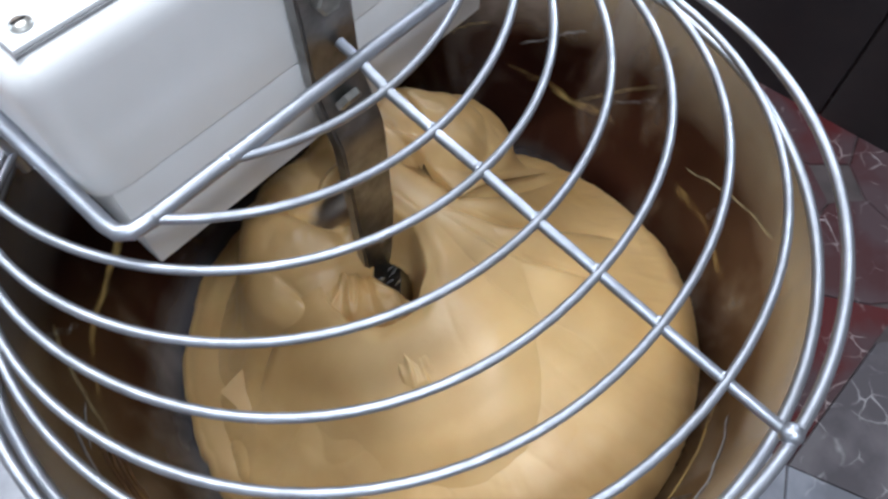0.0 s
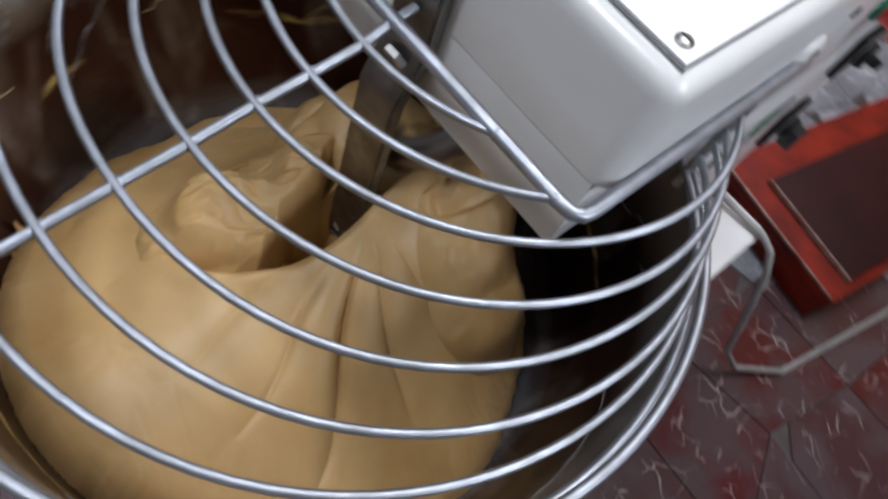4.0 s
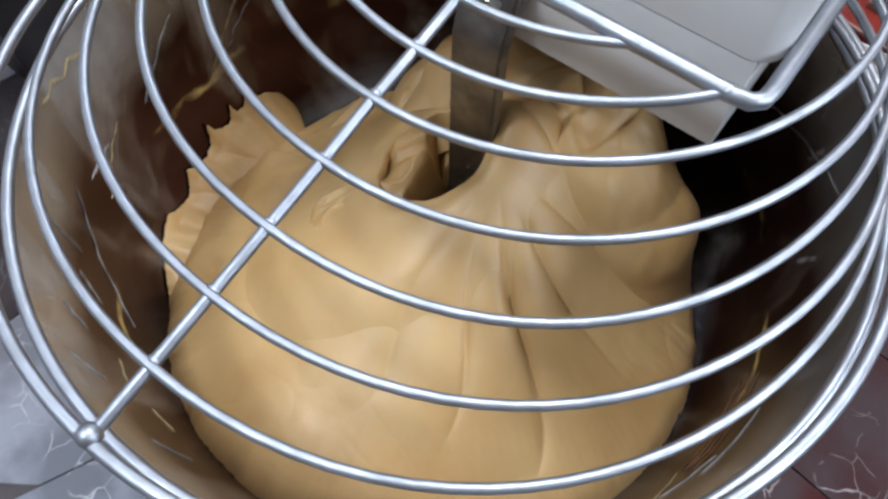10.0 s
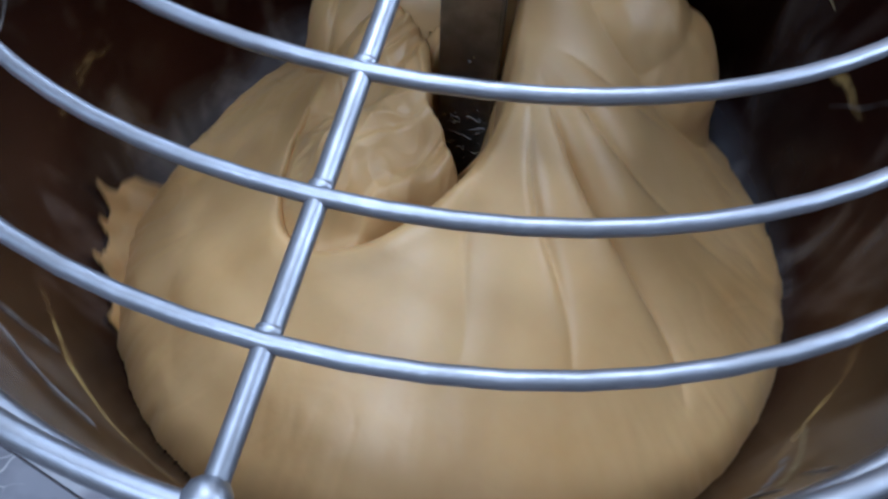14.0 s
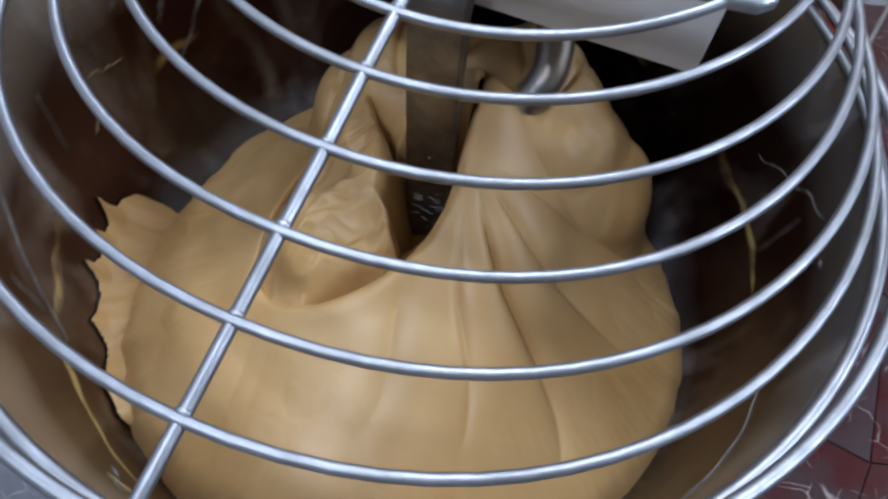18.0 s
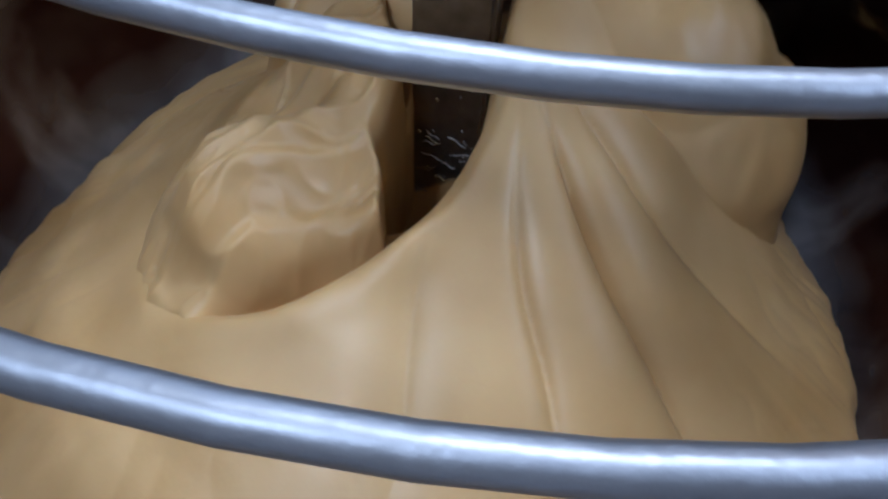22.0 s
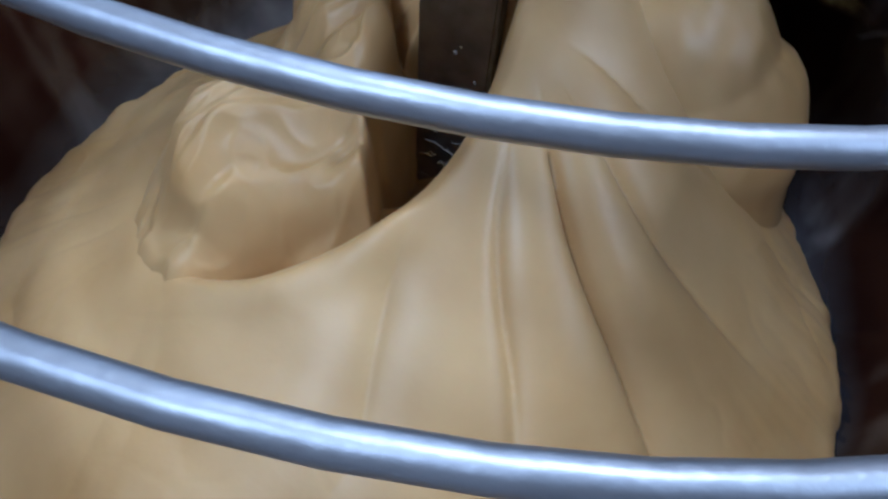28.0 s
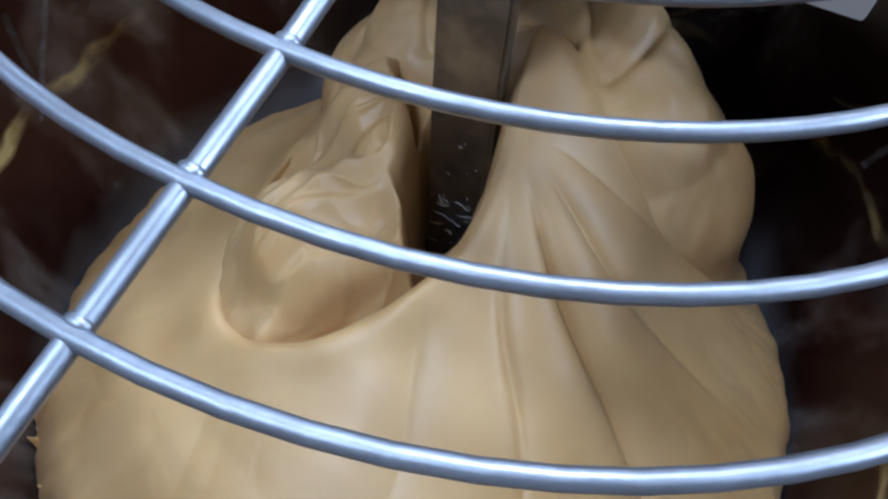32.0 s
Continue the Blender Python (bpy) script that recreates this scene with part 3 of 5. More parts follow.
    part("badge_tail", on_side(bm_tube([(0.006, -0.002, 0.0003), (0.020, 0.008, 0.0003), (0.030, 0.0150, 0.0003)], [0.0003, 0.0007, 0.0003], 6), 0.386, -0.0965, SX - 0.0009), INK, badge)
    part("badge_curl", on_side(bm_tube([(0.0, 0.002, 0.0003), (0.0015, -0.006, 0.0003), (-0.001, -0.014, 0.0003)], [0.0015, 0.0013, 0.0005], 6), 0.391, -0.0975, SX - 0.0009), INKGREEN, badge)
    for k in range(14):
        w = 0.0022 + 0.0007 * math.sin(2.1 * k)
        part("badge_line", on_side(turned(bm_box(-w, w, -0.0010, 0.0010, 0, 0.0004), lean), 0.311 + 0.0062 * k, -0.1185, SX - 0.0007), INK, badge)
    part("badge_line", on_side(bm_box(-0.034, 0.020, -0.0004, 0.0004, 0, 0.0004), 0.340, -0.1128, SX - 0.0007), INKGREEN, badge)
    # tricolour label
    part("label_patch", on_side(bm_box(-0.0075, 0.0075, -0.008, 0.008, 0, 0.0004), 0.276, -0.287, SX - 0.0007), INKGREEN, BODY)
    part("label_patch", on_side(bm_box(-0.0070, 0.0070, -0.008, 0.008, 0, 0.0004), 0.292, -0.286, SX - 0.0007), LID, BODY)
    part("label_patch", on_side(bm_box(-0.0075, 0.0075, -0.008, 0.008, 0, 0.0004), 0.308, -0.285, SX - 0.0007), INKRED, BODY)
    # warning triangle
    bm = bmesh.new()
    tri = ((-0.016, -0.011), (0.016, -0.011), (0.002, 0.015))
    vs = [bm.verts.new((x, y, 0.0003)) for x, y in tri]
    ws = [bm.verts.new((x, y, 0.0009)) for x, y in tri]
    bm.faces.new(vs[::-1])
    bm.faces.new(ws)
    for k in range(3):
        bm.faces.new((vs[k], vs[(k + 1) % 3], ws[(k + 1) % 3], ws[k]))
    w = part("warning_sticker", on_side(bm, 0.495, -0.268, SX - 0.0005), STICKER, BODY, "worn orange warning triangle", smooth=False)
    part("mark", on_side(bm_box(-0.0012, 0.0012, -0.004, 0.005, 0, 0.0003), 0.496, -0.269, SX + 0.0002), INK, w)
    # cable and its gland
    g = part("cable_gland", on_side(disc([(0, 0), (0.011, 0), (0.011, 0.005), (0.0085, 0.006), (0.008, 0.012), (0, 0.012)]), 0.496, -0.290, SX - 0.001), RUST, BODY)
    part("cable", bm_tube([L(0.145, 0.496, -0.288), L(0.160, 0.497, -0.2895), L(0.190, 0.499, -0.2915), L(0.217, 0.502, -0.2930), L(0.238, 0.505, -0.305), L(0.257, 0.507, -0.335), L(0.276, 0.509, -0.385), L(0.295, 0.512, -0.44), L(0.315, 0.520, -0.50), L(0.345, 0.545, -0.540), L(0.40, 0.62, -0.5545), L(0.55, 1.3, -0.5545)], 0.0045, 10), CABLE, g, "grey power cable running to the floor")


def cubic(a, b, c, d, n):
    return [a * (1 - t) ** 3 + b * 3 * t * (1 - t) ** 2 + c * 3 * t * t * (1 - t) + d * t ** 3 for t in [i / n for i in range(n + 1)]]


STRUT = [(0.0237, 0.0531), (0.0055, 0.0451), (-0.0264, 0.0387), (-0.0575, 0.0337), (-0.0927, 0.0257), (-0.1295, 0.0191), (-0.1654, 0.0124), (-0.2016, 0.0060), (-0.2375, 0.0)]
# wire number: end height, handle at the middle, handle at the end (sideways, along)
ARCS = {3: (0.0442, 0.1321, 0.0670, -0.0835), 4: (0.0295, 0.1589, 0.0898, -0.0889), 5: (0.0171, 0.2035, 0.0953, -0.0680), 6: (0.0030, 0.2073, 0.1261, -0.0996), 7: (-0.0142, 0.2282, 0.1374, -0.0932)}
WEND, YEND, RG, SINK = 0.1415, 0.1735, 0.2375, -0.027


def guard():
    fy, fz = STRUT[0]
    wf = 0.1405
    # bent frame rod: hinge, side, front, side, hinge
    rod = []
    for s in (-1, 1):
        side = [Vector(L(s * 0.120, 0.2385, 0.0565)), Vector(L(s * 0.136, 0.2385, 0.0565)), Vector(L(s * 0.1395, 0.2375, 0.0565)), Vector(L(s * wf, 0.232, 0.0563)), Vector(L(s * wf, 0.13, 0.055)), Vector(L(s * wf, fy + 0.012, fz)), Vector(L(s * (wf - 0.001), fy + 0.005, fz)), Vector(L(s * (wf - 0.005), fy + 0.001, fz)), Vector(L(s * (wf - 0.012), fy, fz))]
        rod += side if s < 0 else side[::-1]
    g = part("safety_guard", bm_tube(rod, 0.0040, 16), WIRE, BODY, "bent steel rod frame of the wire guard")
    # grommets at the hinges
    for s in (-1, 1):
        bm = disc([(0.0050, 0.0006), (0.0065, 0.0030), (0.0090, 0.0044), (0.0125, 0.0036), (0.0150, 0.0016), (0.0162, 0)], 32)
        turned(bm, Matrix.Translation(L(s * (SX - 0.0002), 0.2385, 0.0565)) @ Matrix.Rotation(radians(90 * s), 4, "Y"))
        part("grommet", bm, PAINT, g, "greasy rounded hinge boss")
        bm = disc([(0.0041, 0.0010), (0.0064, 0.0010), (0.0072, 0.0036), (0.0080, 0.0046), (0.0066, 0.0042), (0.0041, 0.0030)], 24)
        turned(bm, Matrix.Translation(L(s * (SX + 0.0002), 0.2385, 0.0565)) @ Matrix.Rotation(radians(90 * s), 4, "Y"))
        part("grease", bm, RUST, g)
        part("upright", bm_tube([L(s * WEND, YEND + 0.002, 0.054), L(s * WEND, YEND + 0.002, -0.030)], 0.0034, 10), WIRE, g)
    # strut, running on a little behind the frame
    part("strut", bm_tube([L(0, fy + 0.014, fz + 0.003)] + [L(0, y, z - 0.001) for y, z in STRUT], 0.0029, 16), WIRE, g)
    for i in range(1, 8):
        m = Vector((0, STRUT[i][0], STRUT[i][1]))
        if i <= 2:
            hx = (0.0831, 0.1258)[i - 1]
            e = Vector((hx, fy, fz))
            d = Vector((0, e.y - m.y, e.z - m.z))
            ln = d.length
            u = d / ln
            r = (ln * ln + hx * hx) / (2 * ln)
            a = math.atan2(hx, r - ln)
            pts = [m + u * (r - r * math.cos(k * a / 24)) + Vector((r * math.sin(k * a / 24), 0, 0)) for k in range(-24, 25)]
            ends = (pts[0], pts[-1])
        else:
            ez, p, qx, qu = ARCS[i]
            e = Vector((WEND, YEND, ez))
            u = Vector((0, e.y - m.y, e.z - m.z)).normalized()
            half = cubic(m, m + Vector((p, 0, 0)), e + Vector((qx, 0, 0)) + u * qu, e, 36)
            pts = [Vector((-q.x, q.y, q.z)) for q in half[:0:-1]] + half
            ends = ()
        part("wire", bm_tube([L(*q) for q in pts], 0.0024, 14), WIRE, g)
        for q in ends:
            bm = bmesh.new()
            bmesh.ops.create_icosphere(bm, subdivisions=2, radius=0.0044, matrix=Matrix.Translation(L(*q)))
            part("weld", bm, WIRE, g)
        bm = bmesh.new()
        bmesh.ops.create_icosphere(bm, subdivisions=2, radius=0.0026, matrix=Matrix.Translation(L(m.x, m.y + 0.0026, m.z + 0.0008)) @ Matrix.Diagonal((1.3, 0.8, 0.8, 1)))
        part("weld", bm, WIRE, g)
    # rim wire, ends at the uprights
    a1 = math.pi - math.asin(WEND / RG)
    pts = []
    for k in range(-64, 65):
        a = a1 * k / 64
        y = -RG * math.cos(a)
        pts.append(L(RG * math.sin(a), y, SINK * (y + RG) / (2 * RG)))
    part("rim_wire", bm_tube(pts, 0.0031, 14), WIRE, g)
    bm = bmesh.new()
    bmesh.ops.create_icosphere(bm, subdivisions=2, radius=0.0056, matrix=Matrix.Translation(L(0, -RG + 0.002, 0.001)))
    part("weld", bm, WIRE, g, "bright weld bead at the rim")


def flat_bar(points, widths, thick, across=Vector((1, 0, 0))):
    """A flat steel strip along points, of the given widths."""
    bm = bmesh.new()
    pts = [Vector(p) for p in points]
    rings = []
    for i, p in enumerate(pts):
        d = (pts[min(i + 1, len(pts) - 1)] - pts[max(i - 1, 0)]).normalized()
        nrm = across.cross(d).normalized()
        w = widths[i] / 2
        rings.append([bm.verts.new(p + across * a * w + nrm * b * thick / 2) for a, b in ((-1, -1), (1, -1), (1, 1), (-1, 1))])
    for a, b in zip(rings, rings[1:]):
        for k in range(4):
            bm.faces.new((a[k], a[(k + 1) % 4], b[(k + 1) % 4], b[k]))
    bm.faces.new(rings[0][::-1])
    bm.faces.new(rings[-1])
    bmesh.ops.recalc_face_normals(bm, faces=bm.faces)
    bmesh.ops.bevel(bm, geom=[e for e in bm.edges if len(e.link_faces) == 2 and e.calc_face_angle(0) > 0.8], offset=0.0014, segments=2, affect="EDGES")
    return bm


def breaker_bar():
    x = -0.0025
    pts = [L(x, 0.0445, 0.0500), L(x, 0.0445, 0.032), L(x, 0.0435, 0.025), L(x, 0.0340, 0.000), L(x, 0.0315, -0.008), L(x, 0.0310, -0.05), L(x, 0.0310, -0.24), L(x - 0.004, 0.0310, -0.265), L(x - 0.008, 0.0310, -0.284)]
    b = part("breaker_bar", flat_bar([L(x, 0.0445, 0.10)] + pts, [0.033] * 8 + [0.031, 0.022, 0.009], 0.010), BAR, BODY, "scratched grey steel dough breaker bar")
    for z in (0.020, 0.085):
        bm = disc([(0, 0), (0.0085, 0), (0.0085, 0.004), (0.007, 0.0052), (0, 0.0052)], 6)
        y = 0.0395 if z > 0.05 else 0.0368
        turned(bm, Matrix.Translation(L(x, y, z)) @ Matrix.Rotation(radians(90 if z > 0.05 else 122), 4, "X"))
        part("bolt", bm, ZINC, b, smooth=False)
    # dried dough flecks on the bar
    rnd = random.Random(4)
    for k in range(46):
        bm = bmesh.new()
        z = rnd.choice((rnd.uniform(-0.12, -0.25), rnd.uniform(-0.16, -0.2)))
        px = x + rnd.uniform(-0.014, 0.014)
        if k < 14:
            a = rnd.uniform(-0.5, 0.5)
            ln = rnd.uniform(0.002, 0.006)
            z = rnd.uniform(-0.165, -0.225)
            q = [(px + ln * s * math.cos(a), 0.0256, RIM + z + ln * s * math.sin(a) + 0.0008 * math.sin(9 * s + k)) for s in (-1, -0.5, 0, 0.5, 1)]
            q = [(max(x - 0.0135, min(x + 0.0135, c[0])), c[1], c[2]) for c in q]
            bm_tube(q, [0.0002, 0.0004, 0.0003, 0.0004, 0.0002], 5, bm=bm)
        else:
            bmesh.ops.create_icosphere(bm, subdivisions=1, radius=rnd.uniform(0.0005, 0.0012), matrix=Matrix.Translation((px, 0.0259, RIM + z)) @ Matrix.Diagonal((1, 0.5, 1.2, 1)))
        part("dough_fleck", bm, FLOUR if k % 3 else CRUST, b)
    for k in range(9):
        bm = bmesh.new()
        at = Vector((x - 0.005 + rnd.uniform(-0.007, 0.005), 0.0258, RIM + rnd.uniform(-0.232, -0.266)))
        bmesh.ops.create_icosphere(bm, subdivisions=2, radius=rnd.uniform(0.0018, 0.0036), matrix=Matrix.Translation(at) @ Matrix.Diagonal((1, 0.6, 1.5, 1)))
        for v in bm.verts:
            v.co += (v.co - at) * 0.5 * noise.noise(v.co * 320)
        part("dough_crumb", bm, CRUST, b)


# ---- bowl, hook and dough ----
def bowl():
    prof_out = [(0.0, -0.2915), (0.07, -0.2905), (0.141, -0.2865), (0.176, -0.2775), (0.202, -0.259), (0.2180, -0.230), (0.2260, -0.19), (0.2315, -0.12), (0.2345, -0.05), (0.2352, -0.030)]
    lip = [(0.2355 + 0.0032 * math.cos(a), -0.0300 + 0.0032 * math.sin(a)) for a in [radians(-100 + 320 * k / 14) for k in range(15)]]
    bw = thing("mixing_bowl", "stainless steel mixing bowl with dried dough smears", "bowl", (0, 0, RIM))
    part("bowl_wall", bm_lathe(WALL + prof_out[1:], 128, closed=False), BOWL, bw, "brushed steel wall with brown reflections in its colour", angle=1.2)
    part("rolled_rim", bm_lathe(lip, 128, closed=True), WIRE, bw, "shiny rolled steel lip", angle=2.0)
    rnd = random.Random(11)

    def smear(a0, a1, z0, z1, w, mat, seed, name):
        """A thin uneven film of dough on the wall from angle a0, height z0 to a1, z1."""
        bm = bmesh.new()
        n = max(8, int(abs(a1 - a0) / 1.2))
        rows = []
        for i in range(n + 1):
            t = i / n
            a = radians(a0 + (a1 - a0) * t)
            z = z0 + (z1 - z0) * t + 0.006 * noise.noise((t * 5, seed, 0))
            wid = w * max(0.08, 0.4 + 0.9 * noise.noise((t * 7, seed, 3)) + 0.5 * noise.noise((t * 31, seed, 8))) * math.sin(math.pi * min(1, max(0.03, t * 0.94 + 0.03))) ** 0.4
            row = []
            for j in range(5):
                s = j / 4 - 0.5
                zz = z + s * wid + 0.002 * noise.noise((t * 40, j, seed))
                r = wall_r(zz) - 0.0002 - 0.0011 * (1 - (2 * s) ** 2) * (0.6 + 0.5 * noise.noise((t * 30, j, seed + 5)))
                row.append(bm.verts.new((r * math.cos(a), r * math.sin(a), zz)))
            rows.append(row)
        for p, q in zip(rows, rows[1:]):
            for j in range(4):
                bm.faces.new((p[j], q[j], q[j + 1], p[j + 1]))
        part(name, bm, mat, bw)

    for k in range(12):
        a = rnd.uniform(0, 360)
        z = rnd.uniform(-0.045, -0.14)
        smear(a, a + rnd.uniform(3, 14), z, z + rnd.uniform(-0.05, 0.05), rnd.uniform(0.0015, 0.006), rnd.choice((FLOUR, CRUST, FLOUR)), 10 + k, "dough_smear")
    # long slanting streaks and short upright runs
    for k in range(7):
        a = 51 * k + rnd.uniform(-14, 14)
        z = rnd.uniform(-0.06, -0.10)
        smear(a, a + rnd.uniform(14, 32), z, z - rnd.uniform(0.04, 0.09), rnd.uniform(0.0012, 0.0032), FLOUR if k % 3 else CRUST, 40 + k, "dough_smear")
    for k in range(13):
        a = rnd.uniform(0, 360)
        z = rnd.uniform(-0.05, -0.10)
        smear(a, a + rnd.uniform(1.0, 3.5), z, z - rnd.uniform(0.015, 0.05), rnd.uniform(0.006, 0.014), FLOUR, 70 + k, "dough_smear")
    # one torn patch of old crust high on the wall
    for k in range(4):
        z = -0.125 - 0.009 * k
        smear(162 + 1.5 * k + rnd.uniform(-2, 2), 184 + rnd.uniform(-3, 3), z, z - 0.012, rnd.uniform(0.006, 0.011), OLD_CRUST, 120 + k, "dough_crust")
    return bw


HOOK_AT = (0.012, 0.100)


def hook():
    hk = thing("spiral_hook", "polished steel spiral kneading hook in the dough", "dough hook", (*HOOK_AT, RIM))
    pts = []
    for k in range(61):
        t = k / 60
        a = radians(-420 * t)
        r = 0.044 * min(1.0, 0.25 + 2.5 * t)
        pts.append((r * math.cos(a), r * math.sin(a), -0.002 - 0.262 * t))
    part("spiral", bm_tube(pts, [0.0125 - 0.003 * (k / 60) for k in range(61)], 14), HOOK, hk)
    part("shaft", bm_lathe([(0, -0.012), (0.021, -0.012), (0.022, 0.004), (0.022, 0.045), (0, 0.045)], 24), HOOK, hk, "short steel drive shaft")
    return hk


APEX = (0.020, 0.062)
WALL = [(0.2328, -0.030), (0.2318, -0.05), (0.2285, -0.12), (0.2230, -0.19), (0.2150, -0.228), (0.199, -0.256), (0.174, -0.274), (0.14, -0.283), (0.07, -0.287), (0.0, -0.288)]


def wall_r(z):
    """Radius of the bowl's inner wall at a height."""
    for (r0, z0), (r1, z1) in zip(WALL, WALL[1:]):
        if z1 <= z <= z0:
            return r0 + (r1 - r0) * (z - z0) / (z1 - z0)
    return WALL[0][0]


def wall_z(r):
    """Height of the bowl's inner wall at a radius."""
    for (r0, z0), (r1, z1) in zip(WALL, WALL[1:]):
        if r1 <= r <= r0:
            return z1 + (z0 - z1) * (r - r1) / (r0 - r1)
    return WALL[0][1]


def foot_height(a):
    """The dough stands high on the wall before the bar and low behind it."""
    return -0.240 + 0.066 * ((1 + math.cos(a + 1.4)) / 2) ** 3


def foot_radius(a):
    drawn_in = max(0.0, math.sin(a - 0.5) + 0.45) / 1.45
    return wall_r(foot_height(a)) + 0.001 - 0.033 * drawn_in ** 1.3


FOOT = [(foot_height(radians(k)), foot_radius(radians(k))) for k in range(362)]


def mound(x, y):
    """Height of the drawn-up dough, and the share of the way from its top to its foot."""
    dx, dy = x - APEX[0], y - APEX[1]
    d = math.hypot(dx, dy)
    if d < 1e-6:
        return -0.086, 0.0
    ux, uy = dx / d, dy / d
    b = APEX[0] * ux + APEX[1] * uy
    big = 0.21
    for k in range(3):
        run = -b + math.sqrt(b * b - APEX[0] ** 2 - APEX[1] ** 2 + big * big)
        deg = math.degrees(math.atan2(APEX[1] + uy * run, APEX[0] + ux * run)) % 360
        (za, ra), (zb, rb) = FOOT[int(deg)], FOOT[int(deg) + 1]
        zf, big = za + (zb - za) * (deg % 1), ra + (rb - ra) * (deg % 1)
    s = d / run
    g = ((math.sqrt(s * s + 0.01) - 0.1) / 0.905) ** 0.95
    back = 0.020 * math.exp(-(x / 0.09) ** 2 - ((y - 0.105) / 0.060) ** 2) * max(0.0, 1 - s)
    return -0.086 + (zf + 0.086) * g * (1 + 0.22 * (1 - g) * min(1.0, s)) + back, s


LIP_KNOTS = [(0.0185, 0.082), (0.0180, 0.056), (0.0200, 0.034), (0.0245, 0.006), (0.0255, -0.018), (0.0210, -0.042), (0.010, -0.062), (-0.006, -0.080), (-0.026, -0.093), (-0.050, -0.097), (-0.071, -0.086), (-0.082, -0.062), (-0.086, -0.034), (-0.087, -0.005), (-0.086, 0.030), (-0.084, 0.082)]


def through_knots(knots, n):
    """A smooth line through the knots."""
    out = []
    for i in range(len(knots) - 1):
        p0, p1, p2, p3 = (Vector(knots[max(0, min(len(knots) - 1, i + k))]) for k in (-1, 0, 1, 2))
        for j in range(n):
            t = j / n
            q = 0.5 * ((2 * p1) + (p2 - p0) * t + (2 * p0 - 5 * p1 + 4 * p2 - p3) * t * t + (3 * p1 - p0 - 3 * p2 + p3) * t ** 3)
            out.append(tuple(q))
    return out + [knots[-1]]


LIP_LINE = through_knots(LIP_KNOTS, 4)


def to_line(x, y):
    """Distance to the lip, its side (above nought inside the torn pocket) and the share of the way along."""
    best = None
    for i in range(len(LIP_LINE) - 1):
        ax, ay = LIP_LINE[i]
        bx, by = LIP_LINE[i + 1]
        dx, dy = bx - ax, by - ay
        t = max(0.0, min(1.0, ((x - ax) * dx + (y - ay) * dy) / (dx * dx + dy * dy)))
        px, py = x - ax - t * dx, y - ay - t * dy
        d = math.hypot(px, py)
        if best is None or d < best[0]:
            best = (d, -1 if dx * py - dy * px > 0 else 1, (i + t) / (len(LIP_LINE) - 1))
    return best


def smooth(a, b, v):
    t = max(0.0, min(1.0, (v - a) / (b - a)))
    return t * t * (3 - 2 * t)


def dome(x, y, cx, cy, rx, ry, turn=0.0, power=2.2, soft=0.6):
    c, s = math.cos(turn), math.sin(turn)
    u, w = (x - cx) * c + (y - cy) * s, (y - cy) * c - (x - cx) * s
    q = abs(u / rx) ** power + abs(w / ry) ** power
    return (1 - q) ** soft if q < 1 else 0.0


def sheet(bm, x0, x1, y0, y1, step, height):
    """A skin over the heights; left out where height() gives None."""
    nx, ny = int((x1 - x0) / step) + 1, int((y1 - y0) / step) + 1
    grid = []
    for i in range(nx):
        col = []
        for j in range(ny):
            x, y = x0 + i * step, y0 + j * step
            z = height(x, y)
            col.append(None if z is None else bm.verts.new((x, y, z)))
        grid.append(col)
    for i in range(nx - 1):
        for j in range(ny - 1):
            q = (grid[i][j], grid[i + 1][j], grid[i + 1][j + 1], grid[i][j + 1])
            if None not in q:
                bm.faces.new(q)
    loose = [v for v in bm.verts if not v.link_faces]
    for v in loose:
        bm.verts.remove(v)
    return bm


def union(a, b, k=0.006):
    """The higher of two heights with a rounded joint."""
    h = max(0.0, min(1.0, 0.5 + 0.5 * (a - b) / k))
    return b + (a - b) * h + k * h * (1 - h)


def ball(x, y, c, r):
    q = ((x - c[0]) / r[0]) ** 2 + ((y - c[1]) / r[1]) ** 2
    return c[2] + r[2] * math.sqrt(1 - q) if q < 1 else c[2] - 0.1 * (q - 1)


FAN = (0.026, 0.016)
FOLDS = [(-150, 0.0, 0.10), (-116, 0.10, 0.11), (-88, 0.30, 0.17), (-66, 0.62, 0.16), (-44, 1.35, 0.18), (-17, 0.60, 0.14), (18, 0.40, 0.09), (60, 0.0, 0.08)]


def pleat(x, y):
    """Drop of the surface in the tucks that fan out from the bar."""
    dx, dy = x - FAN[0], y - FAN[1]
    r = math.hypot(dx, dy)
    if r < 1e-6:
        return 0.0
    a = math.degrees(math.atan2(dy, dx)) + 7.0 * noise.noise((r * 9, 0.3, 0.0)) + 60 * r * (0.5 + noise.noise((x * 9, y * 9, 2.0)))
    for (a0, d0, l0), (a1, d1, l1) in zip(FOLDS, FOLDS[1:]):
        if a0 <= a < a1:
            u = (a - a0) / (a1 - a0)
            e0 = d0 * max(0.0, 1 - (r / l0) ** 3)
            e1 = d1 * max(0.0, 1 - (r / l1) ** 3)
            w = r * radians(a1 - a0)
            deep = min(0.0100, 0.25 * w) * smooth(0.008, 0.045, r)
            # steep on one side of each tuck, rounded on the other
            left = 0.85 * math.exp(-u / 0.17) + 0.30 * math.exp(-u / 0.035)
            right = math.exp(-(1 - u) / 0.07)
            swell = math.sin(math.pi * u) ** 0.8
            return deep * (0.45 * swell * (e0 + e1) / 2 - e0 * left - e1 * right)
    return 0.0


def foot(r):
    return -0.2420 + 0.22 * (0.185 - r) if r < 0.185 else -0.2420 - 0.45 * (r - 0.185)


